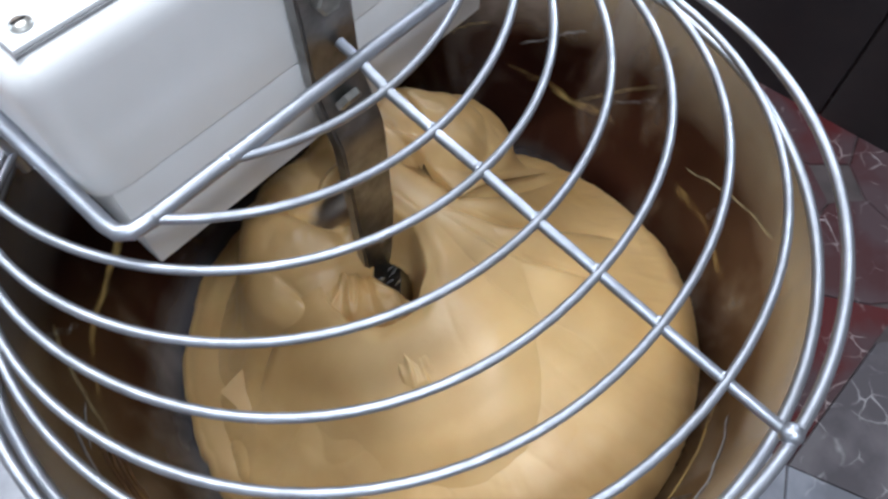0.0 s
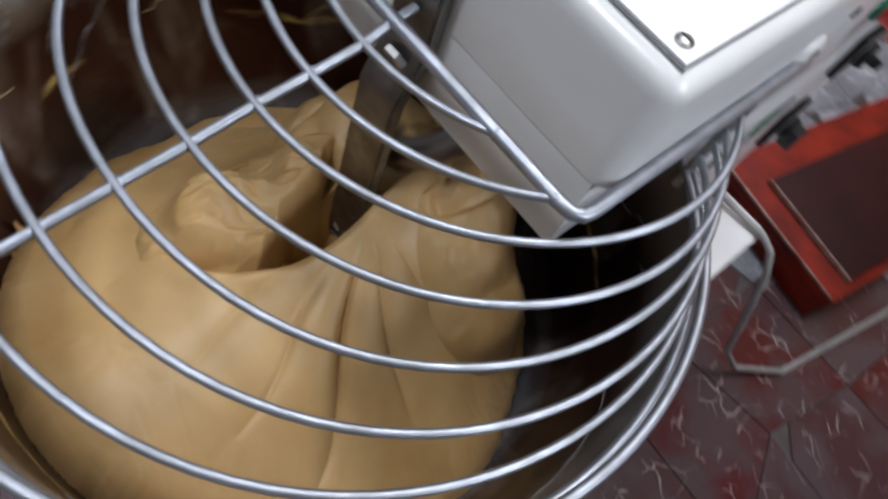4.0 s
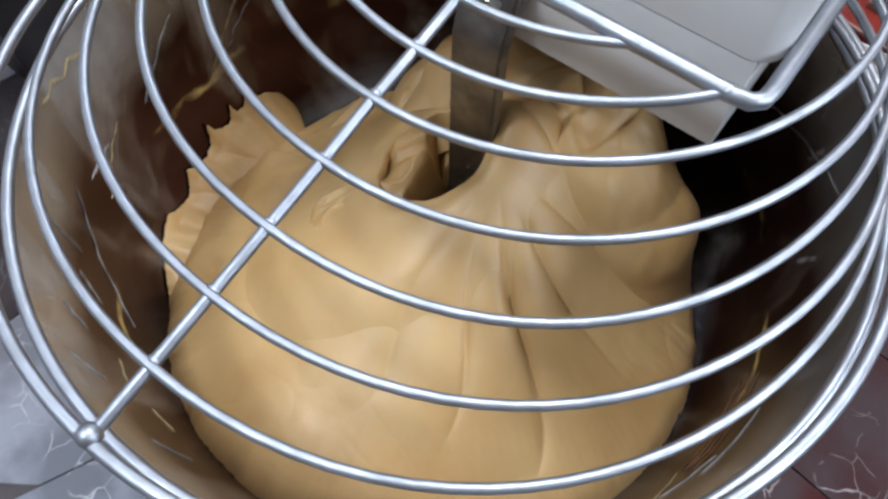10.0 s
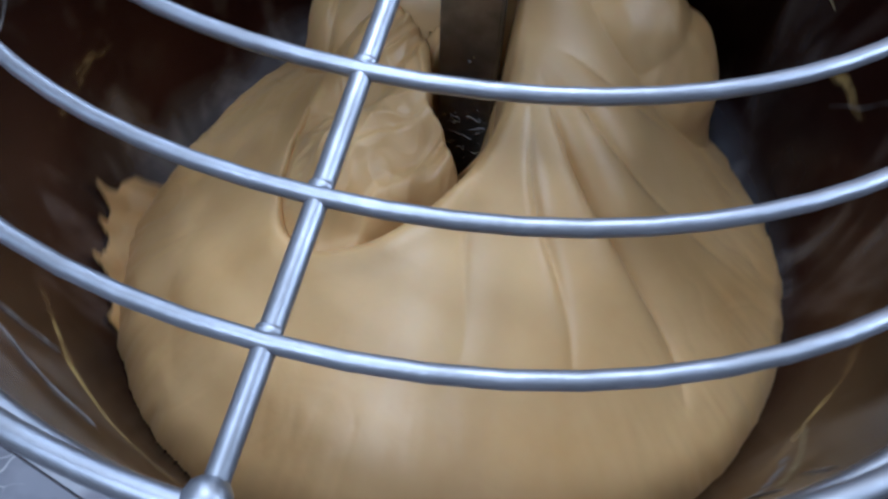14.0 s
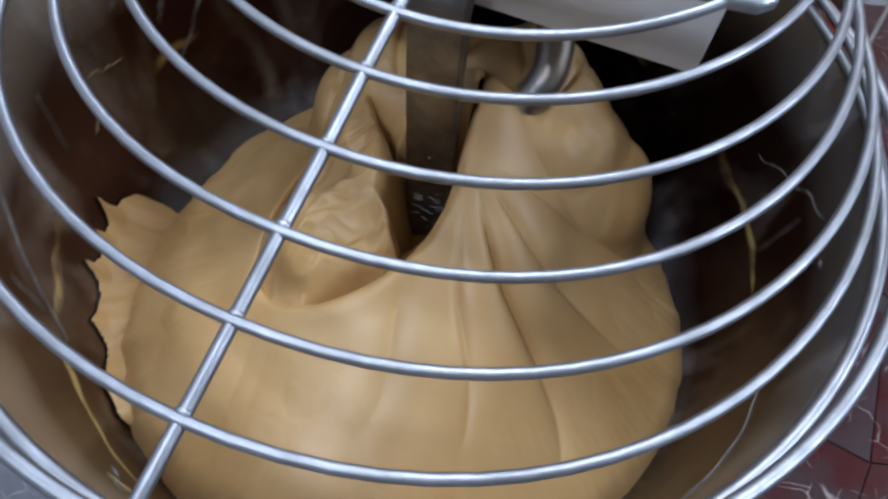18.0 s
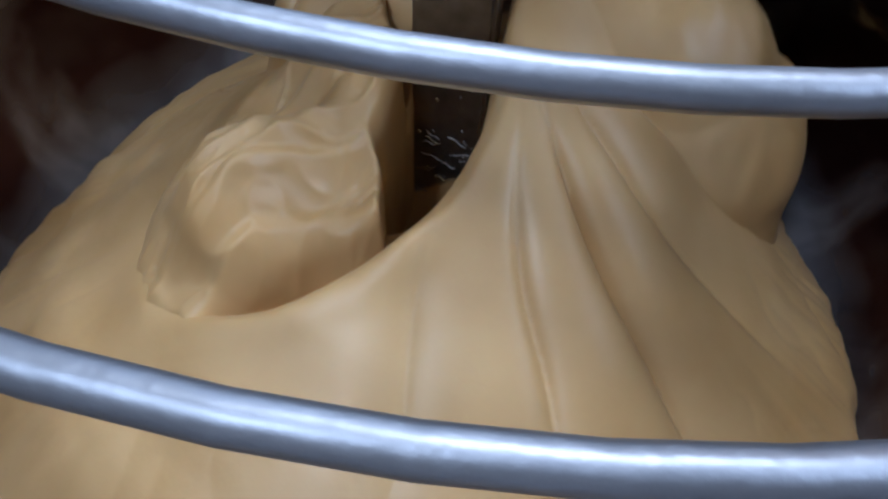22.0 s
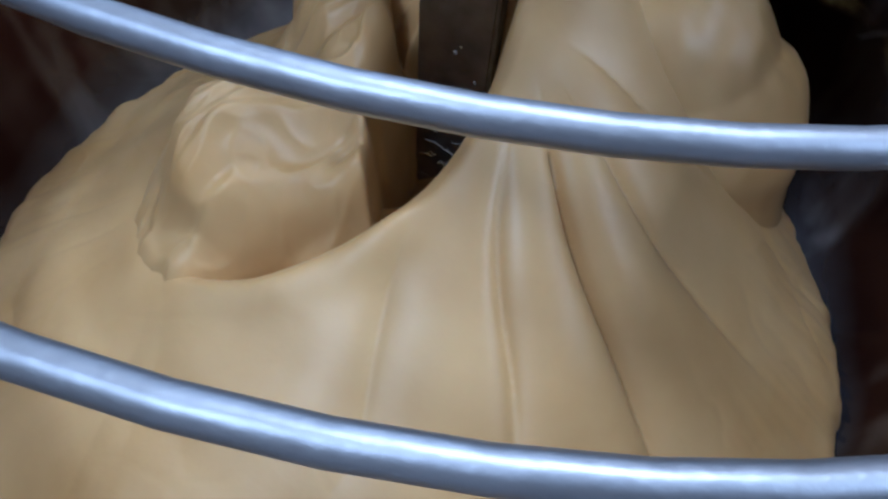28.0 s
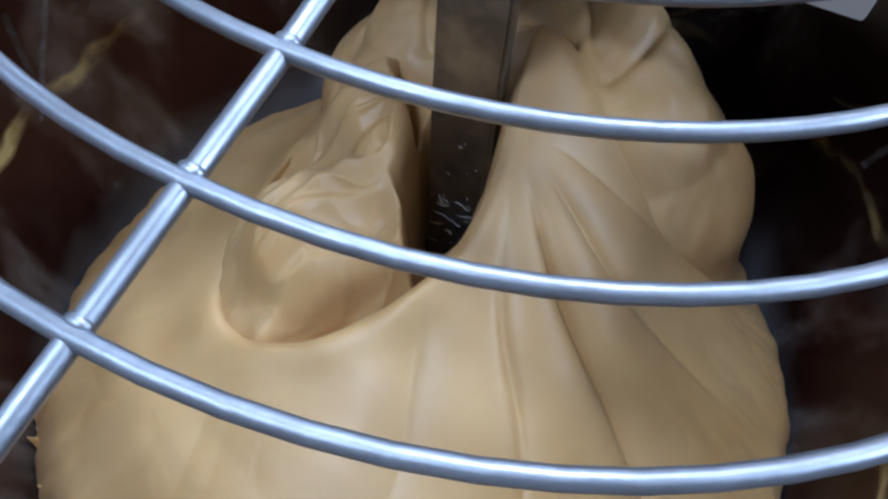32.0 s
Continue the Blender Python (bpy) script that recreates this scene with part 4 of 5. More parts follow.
def dough():
    dg = thing("dough", "large smooth tan bread dough being kneaded", "dough", (0, 0, RIM))
    # skirt of dough that turns with the bowl, with a torn edge
    rnd = random.Random(3)
    tags = [(rnd.uniform(0, 2 * math.pi), rnd.uniform(0.05, 0.16), rnd.uniform(0.003, 0.010)) for k in range(6)]
    dents = [(rnd.uniform(0, 2 * math.pi), rnd.uniform(0.135, 0.185), rnd.uniform(-0.6, 0.6), rnd.uniform(0.010, 0.030), rnd.uniform(0.0006, 0.0022)) for k in range(34)]
    na, nr = 640, 64
    bm = bmesh.new()
    rows = []
    for i in range(nr):
        t = i / (nr - 1)
        row = []
        for k in range(na):
            a = 2 * math.pi * k / na
            edge = 0.1985 + 0.005 * noise.noise((1.6 * math.cos(a), 1.6 * math.sin(a), 2.0)) + 0.0040 * noise.noise((6 * math.cos(a), 6 * math.sin(a), 5.0)) + 0.0022 * noise.noise((19 * math.cos(a), 19 * math.sin(a), 1.0))
            tag = 0.0
            for ta, tw, th in tags:
                d = abs((a - ta + math.pi) % (2 * math.pi) - math.pi)
                if d < 3 * tw:
                    tag = max(tag, th * math.exp(-(d / tw) ** 2) * (0.75 + 0.5 * noise.noise((a * 60, ta, 0.0))))
            edge = min(0.2050, edge + tag)
            if t < 0.65:
                r = 0.09 + (edge - 0.008 - 0.09) * t / 0.65
                z = foot(r)
            else:
                q = (t - 0.65) / 0.35
                b = q * math.pi * 0.56
                r = edge - 0.008 + 0.0082 * math.sin(b)
                z = foot(edge - 0.008) - 0.012 * (1 - math.cos(b)) - 0.02 * max(0, q - 0.8)
            x, y = r * math.cos(a), r * math.sin(a)
            lift = 0.0
            for da, dr, dt, dl, dd in dents:
                u = ((a - da + math.pi) % (2 * math.pi) - math.pi) * r
                if abs(u) < 0.04 and abs(r - dr) < 0.04:
                    w = r - dr
                    p, n = u * math.cos(dt) + w * math.sin(dt), w * math.cos(dt) - u * math.sin(dt)
                    lift -= dd * math.exp(-(p / dl) ** 2 - (n / 0.0035) ** 2)
            out = smooth(0.15, 0.19, r)
            soft = (0.0004 + 0.0014 * out) * noise.noise((x * 17, y * 17, 1.0)) + 0.0007 * out * noise.noise((x * 48, y * 48, 4.0))
            row.append(bm.verts.new((x, y, max(z + lift + soft, wall_z(r) - 0.002))))
        rows.append(row)
    for p, q in zip(rows, rows[1:]):
        for k in range(na):
            j = (k + 1) % na
            bm.faces.new((p[k], p[j], q[j], q[k]))
    mass = part("dough_mass", bm, DOUGH, dg, "smooth dough with a torn edge", angle=3.0)

    def drape(x, y):
        # drawn-up dough with tucks, hollow beside the bar
        a = math.atan2(y, x)
        r = math.hypot(x, y)
        grow = 1 + 0.014 * noise.noise((1.7 * math.cos(a), 1.7 * math.sin(a), 3.0)) + 0.010 * noise.noise((5 * math.cos(a), 5 * math.sin(a), 9.0)) + smooth(0.13, 0.195, r) * (0.010 * noise.noise((15 * math.cos(a), 15 * math.sin(a), 4.0 + 20 * r)) + 0.005 * noise.noise((40 * math.cos(a), 40 * math.sin(a), 6.0 + 30 * r)))
        x, y = x * grow, y * grow
        z, s = mound(x, y)
        if s > 1.04:
            return None
        z -= 0.016 * max(0.0, (s - 0.91) / 0.09) ** 2.2
        if r > wall_r(max(-0.287, z)) + 0.0015:
            return None
        z += 0.0034 * noise.noise((x * 12, y * 12, 1.0)) * (1 - smooth(0.75, 1.0, s))
        # lumps and torn skin towards the foot and the back
        worn = smooth(0.45, 0.8, s) * (0.25 + 0.75 * smooth(-0.10, 0.06, y)) + 0.35 * smooth(-0.08, -0.14, x)
        z += worn * (0.0026 * noise.noise((x * 34, y * 34, 14.0)) + 0.0008 * noise.noise((x * 90, y * 90, 16.0)))
        z -= worn * 0.0009 * math.exp(-abs(noise.noise((x * 22 + 2 * noise.noise((x * 12, y * 12, 3.0)), y * 22, 31.0))) / 0.05)
        left = smooth(0.0, -0.07, x) if x < 0 else 0.0
        z -= left * 0.0008 * math.exp(-abs(noise.noise((x * 26 + y * 10 + 1.5 * noise.noise((x * 9, y * 9, 5.0)), y * 3, 21.0))) / 0.14) * (1 - smooth(0.8, 1.0, s))
        tuck = pleat(x, y) * (1 - smooth(0.80, 0.99, s))
        if not (-0.13 < x < 0.06 and -0.14 < y < 0.081):
            return None if z + tuck < wall_z(r) - 0.004 - 0.025 * (y + 0.2) else z + tuck
        d, side, along = to_line(x, y)
        fade = smooth(0.10, 0.24, along) * (1 - smooth(0.55, 0.80, along))
        if side < 0:
            rim = fade * math.exp(-((d - 0.006) / 0.012) ** 2) * (0.7 + 0.9 * noise.noise((x * 32, y * 32, 7.0)))
            return z + tuck * (0.35 + 0.65 * smooth(0.002, 0.030, d)) + 0.0042 * rim - 0.004 * fade * math.exp(-(d / 0.0025) ** 2)
        return max(z - 0.150 * smooth(0.0, 0.014, d) * (1 - smooth(0.050, 0.080, y)), -0.275)

    bm = sheet(bmesh.new(), -0.225, 0.225, -0.225, 0.215, 0.0011, drape)
    lip = [v for v in bm.verts if -0.12 < v.co.x < 0.05 and -0.125 < v.co.y < 0.081 and to_line(v.co.x, v.co.y)[0] < 0.009]
    for k in range(4):
        bmesh.ops.smooth_vert(bm, verts=lip, factor=0.5, use_axis_x=True, use_axis_y=True, use_axis_z=True)
    pk = part("dough_fold", bm, DOUGH, dg, "drawn-up pleated dough with a hollow beside the bar", angle=3.0)

    def roll(x, y):
        # torn dough that works in the hollow, and the smooth flap behind the bar
        z = mound(x, y)[0]
        d, side, along = to_line(x, y)
        loose = smooth(-0.010, -0.044, x)
        if y > 0.112 or (side < 0 and d > 0.004 + 0.020 * loose):
            return None
        wx = x + 0.008 * noise.noise((x * 24, y * 24, 3.0)) + 0.003 * noise.noise((x * 70, y * 70, 13.0))
        wy = y + 0.008 * noise.noise((x * 24, y * 24, 8.0)) + 0.003 * noise.noise((x * 70, y * 70, 18.0))
        out = d if side < 0 else 0.0
        sunk = (1 - loose) * (0.010 + 0.030 * (1 - smooth(0.0, 0.030, d)))
        near_seam = 0.45 + 0.55 * smooth(0.0, 0.022, d) if side >= 0 else 0.45
        h = z + near_seam * loose * (0.0035 + 0.003 * noise.noise((x * 26, y * 26, 9.0))) - sunk
        h += near_seam * 0.017 * dome(wx, wy, -0.054, -0.052, 0.044, 0.038, 0.4, 2.0, 1.5) - 0.010 * dome(wx, wy, -0.068, -0.010, 0.030, 0.024, 0.0, 2.0, 1.5)
        h += 0.012 * dome(wx, wy, -0.062, 0.032, 0.030, 0.052, 0.15, 2.0, 1.5) - 0.009 * dome(wx, wy, -0.026, -0.040, 0.020, 0.034, -0.5, 2.0, 1.5)
        # skin torn into long flaps that lie over one another
        u = 0.90 * x - 0.42 * y + 0.020 * noise.noise((x * 13, y * 13, 4.0)) + 0.006 * noise.noise((x * 34, y * 34, 24.0))
        f = (u / 0.021) % 1.0
        much = max(0.0, 0.65 + 1.1 * noise.noise((x * 16, y * 16, 12.0)))
        h += near_seam * 0.0066 * much * (smooth(0.0, 0.34, f) - f)
        p, n = 0.45 * x + 0.89 * y, 0.89 * x - 0.45 * y
        warp = 0.55 * noise.noise((x * 30, y * 30, 41.0))
        ridge = 1 - abs(noise.noise((p * 22 + warp, n * 48 + 2 * warp, 15.0)))
        h += near_seam * much * (0.0040 * ridge ** 6 - 0.0010) + 0.0011 * (1 - abs(noise.noise((p * 60, n * 95 + warp, 19.0)))) ** 4
        h += near_seam * 0.0048 * noise.noise((x * 27, y * 27, 5.0)) + 0.0016 * noise.noise((x * 75, y * 75, 2.0))
        # behind the cleft the flap runs steeply down to the bar's tip
        cx = -0.042 + 0.62 * max(0.0, 0.045 - y) + 0.0035 * math.sin(y * 80) + 0.003 * noise.noise((y * 60, 2.0, 7.0))
        flap = z - 0.008 if y > 0.070 else z - 0.008 - 0.72 * (0.070 - y)
        flap -= 0.085 * smooth(0.046, 0.024, y) * smooth(-0.027, -0.018, x) + 0.0006 * noise.noise((x * 40, y * 20, 3.0))
        near = smooth(-0.012, 0.003, x - cx + 0.003 * noise.noise((x * 60, y * 60, 33.0))) ** 1.4
        h = h + (flap - h) * near - 0.010 * math.exp(-((x - cx) / 0.0030) ** 2) * smooth(0.090, 0.050, y)
        if out:
            k = smooth(0.0, 0.004 + 0.018 * loose, out)
            h += (z - 0.016 - h) * k
        return max(h, -0.264)

    rl = part("torn_roll", sheet(bmesh.new(), -0.112, 0.030, -0.122, 0.112, 0.0009, roll), DOUGH, dg, "torn lumpy dough beside the bar", angle=3.0)

    def hump(x, y):
        # dough that climbs round the hook
        a = math.atan2(y - 0.10, x - 0.03)
        k = 1 + 0.10 * noise.noise((1.5 * math.cos(a), 1.5 * math.sin(a), 6.0))
        h = ball(x, y, (0.036, 0.102, -0.142), (0.062 * k, 0.052 * k, 0.062))
        h = union(h, ball(x, y, (0.066, 0.084, -0.152), (0.052 * k, 0.048, 0.058)), 0.020)
        h = union(h, ball(x, y, (0.096, 0.078, -0.176), (0.052 * k, 0.050, 0.058)), 0.022)
        h = union(h, ball(x, y, (-0.034, 0.100, -0.158), (0.066 * k, 0.055 * k, 0.052)), 0.030)
        h = union(h, ball(x, y, (0.004, 0.100, -0.176), (0.108 * k, 0.064, 0.050)), 0.040)
        h = union(h, ball(x, y, (-0.060, 0.082, -0.178), (0.060 * k, 0.060, 0.052)), 0.030)
        # it runs into the drawn-up dough, but for the torn pocket
        free = smooth(0.022, 0.034, x) if x < 0.05 else 1.0
        free = max(free, smooth(0.088, 0.104, y))
        h = union(h, mound(x, y)[0] - 0.016 - 0.09 * (1 - free), 0.045)
        proud = smooth(-0.006, 0.010, h - mound(x, y)[0])
        fold = abs(noise.noise((x * 16, y * 9, 11.0)))
        h -= proud * 0.006 * math.exp(-fold / 0.05)
        h += proud * (0.0055 * noise.noise((x * 21, y * 21, 9.0)) + 0.0026 * noise.noise((x * 52, y * 52, 4.0)) + 0.0012 * noise.noise((x * 120, y * 120, 7.0)))
        return None if h < mound(x, y)[0] - 0.03 or math.hypot(x, y) > 0.188 else h

    hp = part("dough_hump", sheet(bmesh.new(), -0.140, 0.158, 0.018, 0.166, 0.0016, hump), DOUGH, dg, "dough climbing round the hook", angle=3.0)

    def skin(x, y):
        # smooth skin that closes over the hollow before the bar as the dough is drawn up
        z = mound(x, y)[0]
        d, side, along = to_line(x, y)
        out = d if side < 0 else 0.0
        hole = ((x + 0.022) / 0.036) ** 2 + ((y - 0.015) / 0.042) ** 2 + 0.25 * noise.noise((x * 45, y * 45, 8.0))
        if out > 0.060 or hole < 0.5:
            return None
        h = z + 0.0060 - 0.0100 * smooth(0.0, 0.060, out) + 0.002 * noise.noise((x * 20, y * 20, 61.0)) + 0.5 * pleat(x, y)
        h -= 0.006 * (1 - smooth(0.9, 1.9, hole)) ** 2 + 0.060 * (1 - smooth(0.5, 1.0, hole)) + 0.020 * smooth(0.045, 0.075, y)
        return max(h, -0.208)

    sk = part("dough_skin", sheet(bmesh.new(), -0.145, 0.075, -0.155, 0.078, 0.0011, skin), DOUGH, dg, "smooth skin of dough before the bar", angle=3.0)

    def web(x, y):
        # dough that clings to the wall and tears into wisps
        a, r = math.degrees(math.atan2(y, x)) % 360, math.hypot(x, y)
        if not 142 < a < 244 or r < 0.12:
            return None
        cling = smooth(146, 164, a) * (1 - smooth(206, 240, a))
        low = mound(x, y)[0]
        top = -0.198 + 0.012 * noise.noise((a * 0.09, 2.0, 5.0)) + 0.003 * noise.noise((a * 0.35, 7.0, 1.0))
        for at, wide, tall in ((158, 2.2, 0.016), (167, 1.2, 0.034), (172, 0.9, 0.018), (179, 1.6, 0.026), (189, 2.0, 0.012), (200, 3.0, 0.010)):
            top += tall * math.exp(-abs(a - at) / wide) * smooth(0.214, 0.2238, r)
        z = low + (top - low) * cling * smooth(0.150, 0.2235, r) ** 1.15 - 0.020 * (1 - cling) - 0.008 * (1 - smooth(0.150, 0.180, r))
        z += 0.0030 * noise.noise((x * 28, y * 28, 51.0)) * smooth(0.15, 0.19, r) + 0.0012 * noise.noise((x * 75, y * 75, 53.0))
        z -= 0.0025 * smooth(0.18, 0.20, r) * math.exp(-abs(noise.noise((x * 14, y * 20, 57.0))) / 0.06)
        return None if r > wall_r(max(-0.287, z)) - 0.0006 or z < max(low - 0.02, -0.226) else z

    wb = part("dough_web", sheet(bmesh.new(), -0.226, -0.05, -0.19, 0.14, 0.0011, web), DOUGH, dg, "dough web torn into wisps on the bowl wall", angle=3.0)
    return dg, mass, pk, rl, hp, sk, wb

# ---- surroundings ----
def floor_stones():
    """Irregular polished marble pieces, red and grey, with dark joints."""
    fl = bpy.data.objects["floor"]
    red = marble("red_marble", (0.078, 0.017, 0.018), (0.072, 0.046, 0.050), (0.55, 0.48, 0.48))
    plum = marble("plum_marble", (0.080, 0.055, 0.060), (0.066, 0.030, 0.032), (0.52, 0.47, 0.48))
    grey = marble("grey_marble", (0.15, 0.138, 0.147), (0.09, 0.082, 0.09), (0.45, 0.44, 0.45))
    # pale stone made lighter still: window glare on the left floor is painted in
    pale = marble("pale_glare_marble", (0.50, 0.515, 0.55), (0.30, 0.30, 0.34), (0.7, 0.7, 0.72))
    blue = marble("blue_grey_marble", (0.30, 0.31, 0.35), (0.17, 0.175, 0.20), (0.6, 0.6, 0.62))
    # blue-grey veined stone, lightened by glare that is put into its colour
    veined = marble("veined_glare_marble", (0.235, 0.245, 0.275), (0.165, 0.17, 0.195), (0.62, 0.62, 0.65), 26, (0.44, 0.58))
    # dark floor pieces stand in for an unidentified dark thing by the bench
    unknown_dark = marble("unknown_dark_floor", (0.045, 0.04, 0.042), (0.03, 0.026, 0.028), (0.2, 0.19, 0.19))
    rnd = random.Random(21)
    step = 0.19
    nx, ny = 25, 25
    x0, y0 = -2.35, -2.3
    grid = [[(x0 + step * i + rnd.uniform(-0.055, 0.055), y0 + step * j + rnd.uniform(-0.055, 0.055)) for j in range(ny + 1)] for i in range(nx + 1)]
    far = bmesh.new()
    for i in range(nx):
        for j in range(ny):
            q = [grid[i][j], grid[i + 1][j], grid[i + 1][j + 1], grid[i][j + 1]]
            cx, cy = sum(p[0] for p in q) / 4, sum(p[1] for p in q) / 4
            near = -1.3 < cx < 1.3 and -1.1 < cy < 1.6
            bm = bmesh.new() if near else far
            # some pieces lose a corner
            pts = []
            for k in range(4):
                p, a, b = Vector(q[k]), Vector(q[k - 1]), Vector(q[(k + 1) % 4])
                if rnd.random() < 0.35:
                    pts += [p + (a - p) * 0.22, p + (b - p) * 0.22]
                else:
                    pts.append(p)
            c = Vector((cx, cy))
            low, top = [], []
            for p in pts:
                d = (c - p).normalized()
                low.append(bm.verts.new((*(p + d * 0.0009), -0.003)))
                top.append(bm.verts.new((*(p + d * 0.0019), 0.0)))
            n = len(pts)
            for k in range(n):
                bm.faces.new((low[k], low[(k + 1) % n], top[(k + 1) % n], top[k]))
            bm.faces.new(top)
            if near:
                if 0.12 < cx < 1.0 and -0.12 < cy < 0.72:
                    mat = rnd.choice((red, red, plum, plum, plum))
                elif -0.75 < cx < -0.42 and -0.30 < cy < 0.06:
                    mat = unknown_dark
                elif cx > 0.0 and cy <= -0.12:
                    mat = rnd.choice((blue, plum, red, grey))
                elif cx > -0.55 and cy > 0.95:
                    mat = rnd.choice((veined, veined, veined, blue))
                elif cx < -0.2 and cy > 0.0:
                    mat = rnd.choice((pale, pale, pale, blue))
                elif cx < -0.1:
                    mat = rnd.choice((blue, blue, pale))
                elif cy > 0.62:
                    mat = rnd.choice((veined, veined, grey)) if cx < 0.28 else rnd.choice((plum, red, plum))
                else:
                    mat = rnd.choice((grey, plum, grey, red))
                part("stone", bm, mat, fl, smooth=False)
    ob = part("paving_rest", far, grey, fl, smooth=False)
    ob["kind"] = "stuff"


def plank_box(name, x0, x1, y0, y1, z0, z1, mat, label, cat, n=3, edge=None):
    """A chest of upright boards with a lid."""
    t = thing(name, label, cat, ((x0 + x1) / 2, (y0 + y1) / 2, 0))
    ox, oy = (x0 + x1) / 2, (y0 + y1) / 2
    for k in range(n):
        a, b = y0 + (y1 - y0) * k / n, y0 + (y1 - y0) * (k + 1) / n - 0.003
        for xa, xb in ((x0, x0 + 0.018), (x1 - 0.018, x1)):
            part("board", bm_box(xa - ox, xb - ox, a - oy, b - oy, z0, z1 - 0.022, 0.002), mat, t)
    for ya, yb in ((y0, y0 + 0.018), (y1 - 0.021, y1 - 0.003)):
        part("end_board", bm_box(x0 + 0.0185 - ox, x1 - 0.0185 - ox, ya - oy, yb - oy, z0, z1 - 0.022, 0.002), mat, t)
    part("lid", bm_box(x0 - 0.006 - ox, x1 + 0.006 - ox, y0 - 0.006 - oy, y1 + 0.006 - oy, z1 - 0.021, z1, 0.004), mat, t)
    if edge:
        part("edge_strip", bm_box(x1 + 0.0065 - ox, x1 + 0.0110 - ox, y0 - oy, y1 - oy, z1 - 0.026, z1 + 0.002, 0.001), edge, t, "pale edge strip")
    return t


def surroundings():
    floor_stones()
    tan = material("tan_wood", (0.46, 0.32, 0.22), 0.5, 0.0, (0.36, 0.24, 0.16), 9, 0.15, 90, stretch=(1, 0.12, 1))
    dark = material("dark_lacquer", (0.014, 0.012, 0.013), 0.45, 0.0, (0.02, 0.016, 0.016), 20, 0.1)
    ZINC_STRIP = material("worn_strip", (0.75, 0.74, 0.73), 0.35, 0.3, (0.55, 0.53, 0.51), 40, 0.1)
    brown_board = material("brown_board", (0.075, 0.048, 0.042), 0.5, 0.0, (0.045, 0.028, 0.025), 14, 0.15, 60, stretch=(1, 0.15, 1))
    crate = material("red_lacquer_wood", (0.24, 0.020, 0.008), 0.5, 0.0, (0.12, 0.010, 0.006), 14, 0.15, 60, stretch=(1, 1, 0.2))
    crate.node_tree.nodes["Principled BSDF"].inputs["Specular IOR Level"].default_value = 0.2
    orange = material("orange_plastic", (0.62, 0.07, 0.01), 0.4, 0.0, (0.5, 0.05, 0.01), 12)
    floor_bed = material("mortar", (0.30, 0.29, 0.28), 0.8, 0.0, (0.22, 0.21, 0.2), 40, 0.2)
    white_board = material("white_board", (0.34, 0.32, 0.305), 0.5, 0.0, (0.26, 0.245, 0.235), 8, 0.1, 60, stretch=(1, 0.15, 1))
    bench = plank_box("wooden_bench", -0.70, -0.432, 0.1, 1.3, 0.0, 0.09, tan, "low tan wooden bench with a pale metal edge strip", "bench", 5)
    part("edge_strip", bm_box(0.126, 0.1405, -0.606, 0.606, 0.0655, 0.0925, 0.001), ZINC_STRIP, bench, "pale worn metal edge strip")
    part("skirting", bm_box(0.1345, 0.1375, -0.600, 0.600, 0.0, 0.064, 0.0005), brown_board, bench, "dark brown front board")
    # added black box in place of an unidentified dark area beyond the bench
    plank_box("black_box", -1.02, -0.735, -0.02, 1.32, 0.0, 0.20, dark, "low black box filling a dark area beside the bench", "chest", 4)
    plank_box("dark_cabinet", 0.80, 1.35, -0.55, 1.15, 0.0, 0.62, dark, "black lacquered low cabinet standing on the marble floor", "cabinet", 4)
    # low red chest behind the mixer, turned a little
    c = plank_box("red_chest", 0.0, 0.27, 0.0, 0.50, 0.0, 0.07, crate, "low dark red varnished wooden chest with worn pale edges", "chest", 3)
    dark_red = material("dark_red_lacquer", (0.035, 0.006, 0.006), 0.55, 0.0, (0.02, 0.004, 0.004), 10, 0.1, 60)
    dark_red.node_tree.nodes["Principled BSDF"].inputs["Specular IOR Level"].default_value = 0.2
    worn = material("worn_edge", (0.36, 0.26, 0.22), 0.6, 0.0, (0.16, 0.05, 0.04), 30, 0.2)
    part("lid_panel", bm_box(-0.075, 0.125, -0.205, 0.24, 0.0702, 0.082, 0.003), dark_red, c, "darker raised lid panel")
    part("worn_edge", bm_box(-0.1425, 0.135, -0.2575, -0.2530, 0.0660, 0.0712, 0.001), worn, c)
    part("worn_edge", bm_box(-0.075, 0.125, -0.2085, -0.2055, 0.0702, 0.0815, 0.001), worn, c)
    c.matrix_world = Matrix.Translation((0.096, 0.788, 0)) @ Matrix.Rotation(radians(-11), 4, "Z") @ Matrix.Translation((0.141, 0.256, 0))
    # orange tub
    tub = thing("orange_tub", "orange plastic tub standing beside the bowl", "tub", (-0.86, -0.46, 0))
    part("tub_wall", bm_lathe([(0, 0.0), (0.15, 0.0), (0.19, 0.36), (0.186, 0.36), (0.147, 0.006), (0, 0.006)], 40), orange, tub)
    part("tub_rim", bm_lathe([(0.187 + 0.007 * math.cos(a), 0.362 + 0.006 * math.sin(a)) for a in [k * math.pi / 5 for k in range(10)]], 40, closed=True), orange, tub)
    # low wall of white painted bricks
    w = tagged(part("wall_bricks", bm_box(-1.20, -1.066, -1.3, 1.5, 0, 0.66), floor_bed), "mortar core of a low white brick wall", "wall", kind="structure")
    brick = mesh_from("brick", bm_box(-0.006, 0.006, -0.106, 0.106, -0.0285, 0.0285, 0.003), False)
    brick.materials.append(white_board)
    for k in range(10):
        for j in range(13):
            ob = new("brick", brick)
            ob.parent = w
            ob.location = (-1.062, -1.2 + 0.218 * j + (0.109 if k % 2 else 0), 0.033 + 0.065 * k)
# ---- motion of bowl, hook and dough ----
room()
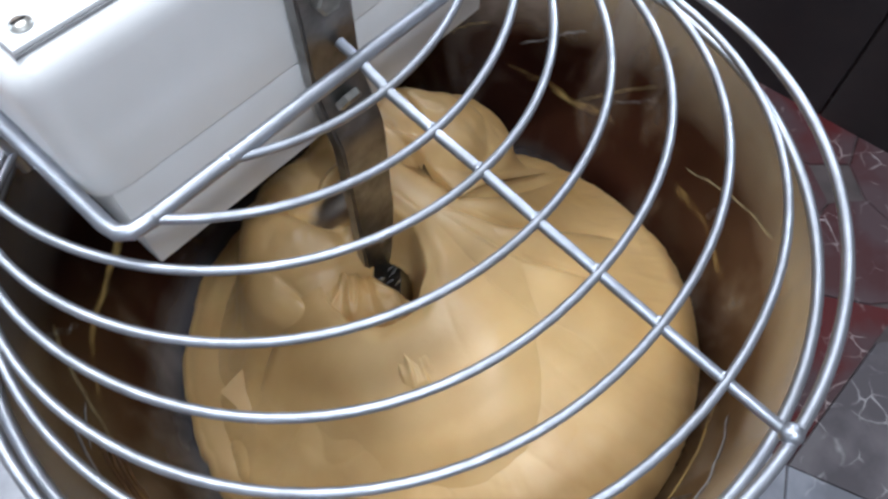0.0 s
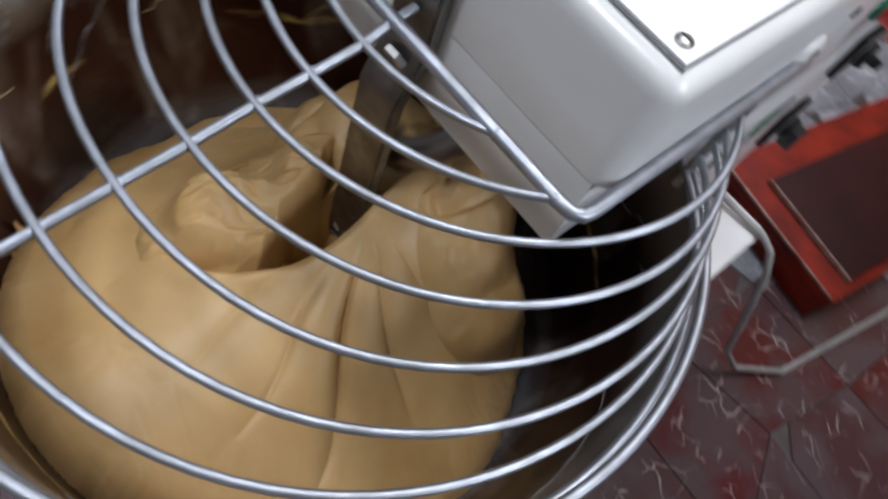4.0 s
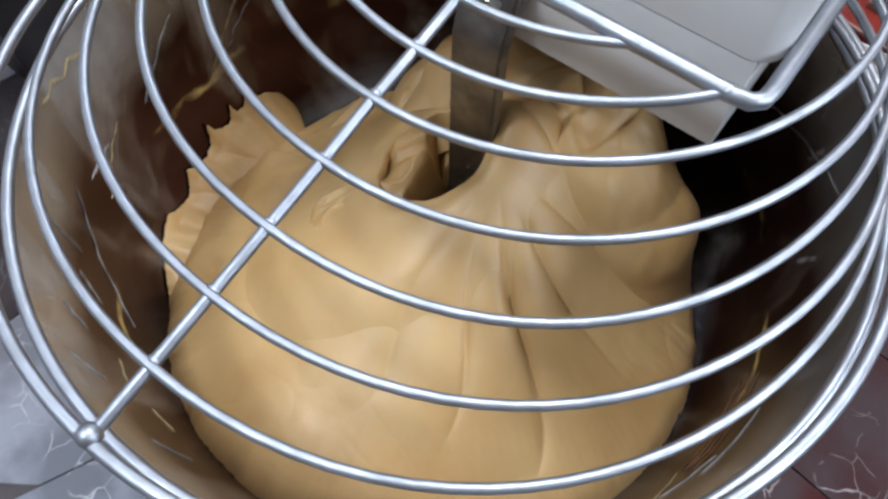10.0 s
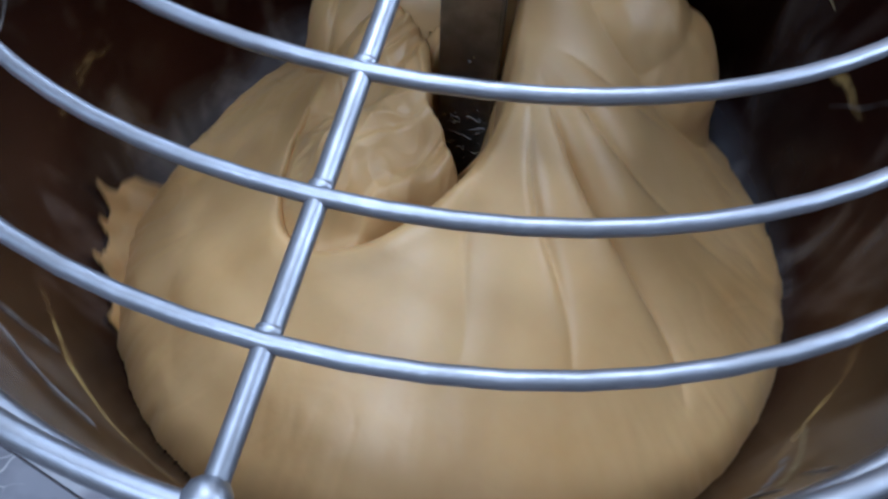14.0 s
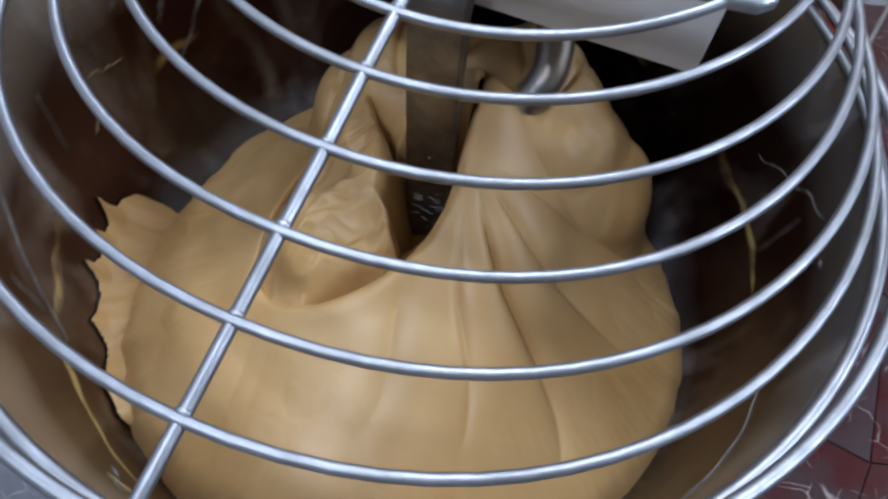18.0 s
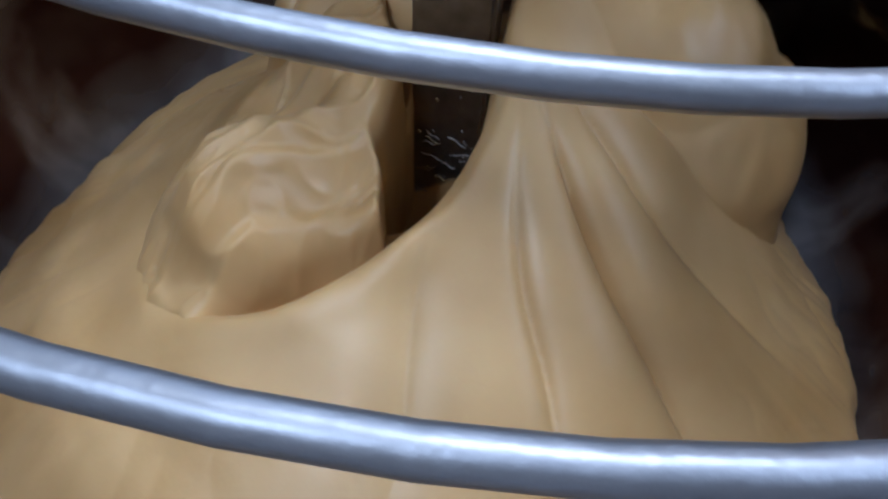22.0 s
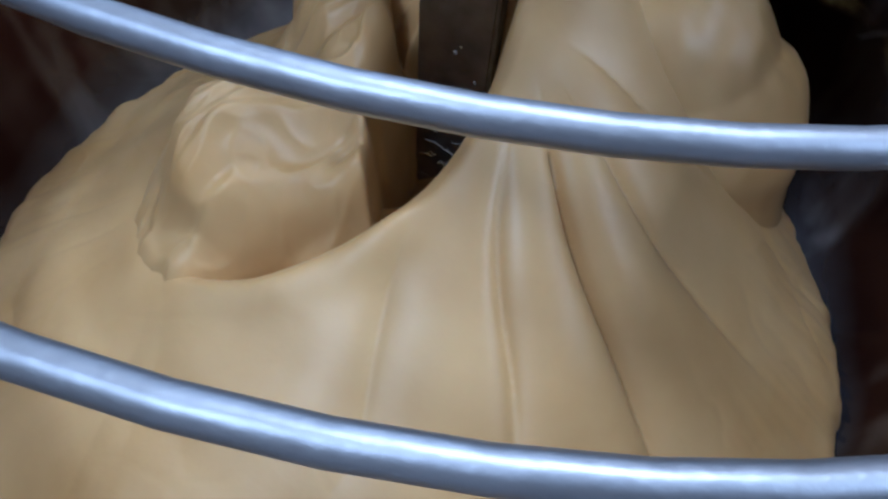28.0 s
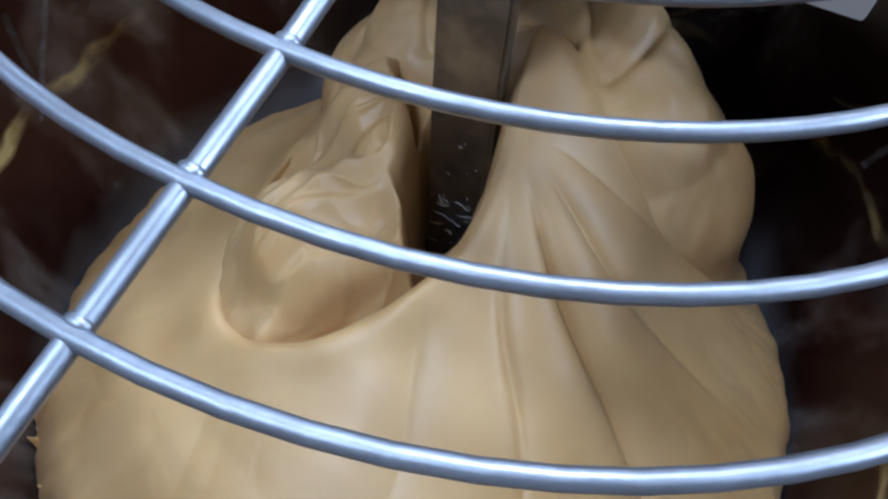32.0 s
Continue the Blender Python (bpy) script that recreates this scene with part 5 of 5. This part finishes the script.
mixer_body()
controls()
guard()
breaker_bar()
BOWL_OB = bowl()
HOOK_OB = hook()
DOUGH_OB, MASS, FOLD, ROLL, HUMP, SKIN, WEB = dough()
surroundings()

SPIN = -54.0        # degrees a second, bowl and dough
TURN = -637.0       # degrees a second, hook
PHASE = 50.0       # turn of the hook at the start


def motions():
    walk(BOWL_OB, [(t, pose(0, 0, RIM, 0, 0, SPIN * t)) for t in range(0, 33)])
    walk(MASS, [(t, pose(0, 0, 0, 0, 0, SPIN * t)) for t in range(0, 33)])
    beat = [t / 10 for t in range(0, 321)]
    walk(HOOK_OB, [(t, pose(*HOOK_AT, RIM, 0, 0, PHASE + TURN * t)) for t in beat])
    fold, roll, hump = [], [], []
    hinge = Vector((0, -0.20, -0.19))
    for t in beat:
        a = radians(PHASE - 90 + TURN * t)     # where the hook comes out of the dough
        pull = -math.cos(a + radians(70))
        sway = math.sin(0.31 * t * 2 * math.pi)
        fold.append((t, Matrix.Translation(hinge) @ pose(0, 0, 0, 1.5 * pull, 0.5 * math.sin(a), 0) @ Matrix.Translation(-hinge) @ pose(0, 0, 0, 0, 0, 3.0 * math.sin(0.31 * t * 2 * math.pi + 1.8))))
        hump.append((t, pose(0.0055 * math.cos(a), 0.0045 * math.sin(a), 0.003 * math.sin(a + 1), 1.0 * math.sin(a), 1.5 * math.cos(a), 2.0 * sway)))
        turn = Vector((-0.06, 0.0, -0.17))
        roll.append((t, Matrix.Translation(turn + Vector((0.0025 * math.cos(a), 0.003 * math.sin(a), 0.004 * pull))) @ pose(0, 0, 0, 3.0 * math.sin(0.23 * t * 2 * math.pi), 5.0 * math.sin(0.37 * t * 2 * math.pi + 1.0), 5.0 * math.sin(0.17 * t * 2 * math.pi)) @ Matrix.Translation(-turn)))
    # the skin closes over the hollow when the dough is drawn up, and is pulled under again
    close = [(0.0, 0.0), (2.7, 0.0), (3.6, 0.070), (9.2, 0.070), (9.7, 0.0), (10.2, 0.0), (10.6, 0.070), (32.0, 0.070)]
    skin = []
    for i, (t, m) in enumerate(fold):
        (ta, da), (tb, db) = next((p, q) for p, q in zip(close, close[1:]) if p[0] <= t <= q[0])
        drop = da + (db - da) * smooth(ta, tb, t)
        skin.append((t, m @ Matrix.Translation((0, 0, -drop))))
        roll[i] = (t, Matrix.Translation((0, 0, -0.24 * (0.070 - drop))) @ roll[i][1])
    walk(SKIN, skin)
    full = [(0.0, 0.024), (2.6, 0.022), (4.4, 0.0), (9.2, 0.0), (10.0, 0.012), (11.0, 0.0), (32.0, 0.0)]
    for i, (t, m) in enumerate(hump):
        (ta, da), (tb, db) = next((p, q) for p, q in zip(full, full[1:]) if p[0] <= t <= q[0])
        wide = da + (db - da) * smooth(ta, tb, t)
        hump[i] = (t, Matrix.Translation((wide, -0.4 * wide, 0)) @ m)
    walk(FOLD, fold)
    walk(HUMP, hump)
    walk(ROLL, roll)
    # the web climbs the wall where the dough leaves it, and sinks back
    web = [(0, 62, 0.024), (9.0, 62, 0.024), (9.7, 20, 0.010), (10.3, 8, 0.008), (10.9, 0, 0.012), (11.4, 6, 0.024), (11.9, 50, 0.020), (12.4, 20, 0.006), (12.8, 3, 0), (13.2, -3, 0.002), (13.6, 2, 0.018), (14.0, 30, 0.024), (14.5, 62, 0.024),
           (17.2, 62, 0.024), (17.8, 34, 0.008), (18.2, 28, 0.002), (18.7, 16, 0.004), (19.2, 26, 0.018), (19.8, 62, 0.024), (32, 62, 0.024)]
    walk(WEB, [(t, Matrix.Rotation(radians(turn), 4, "Z") @ Matrix.Translation((0.25 * drop, 0.05 * drop, -drop))) for t, turn, drop in web])


motions()
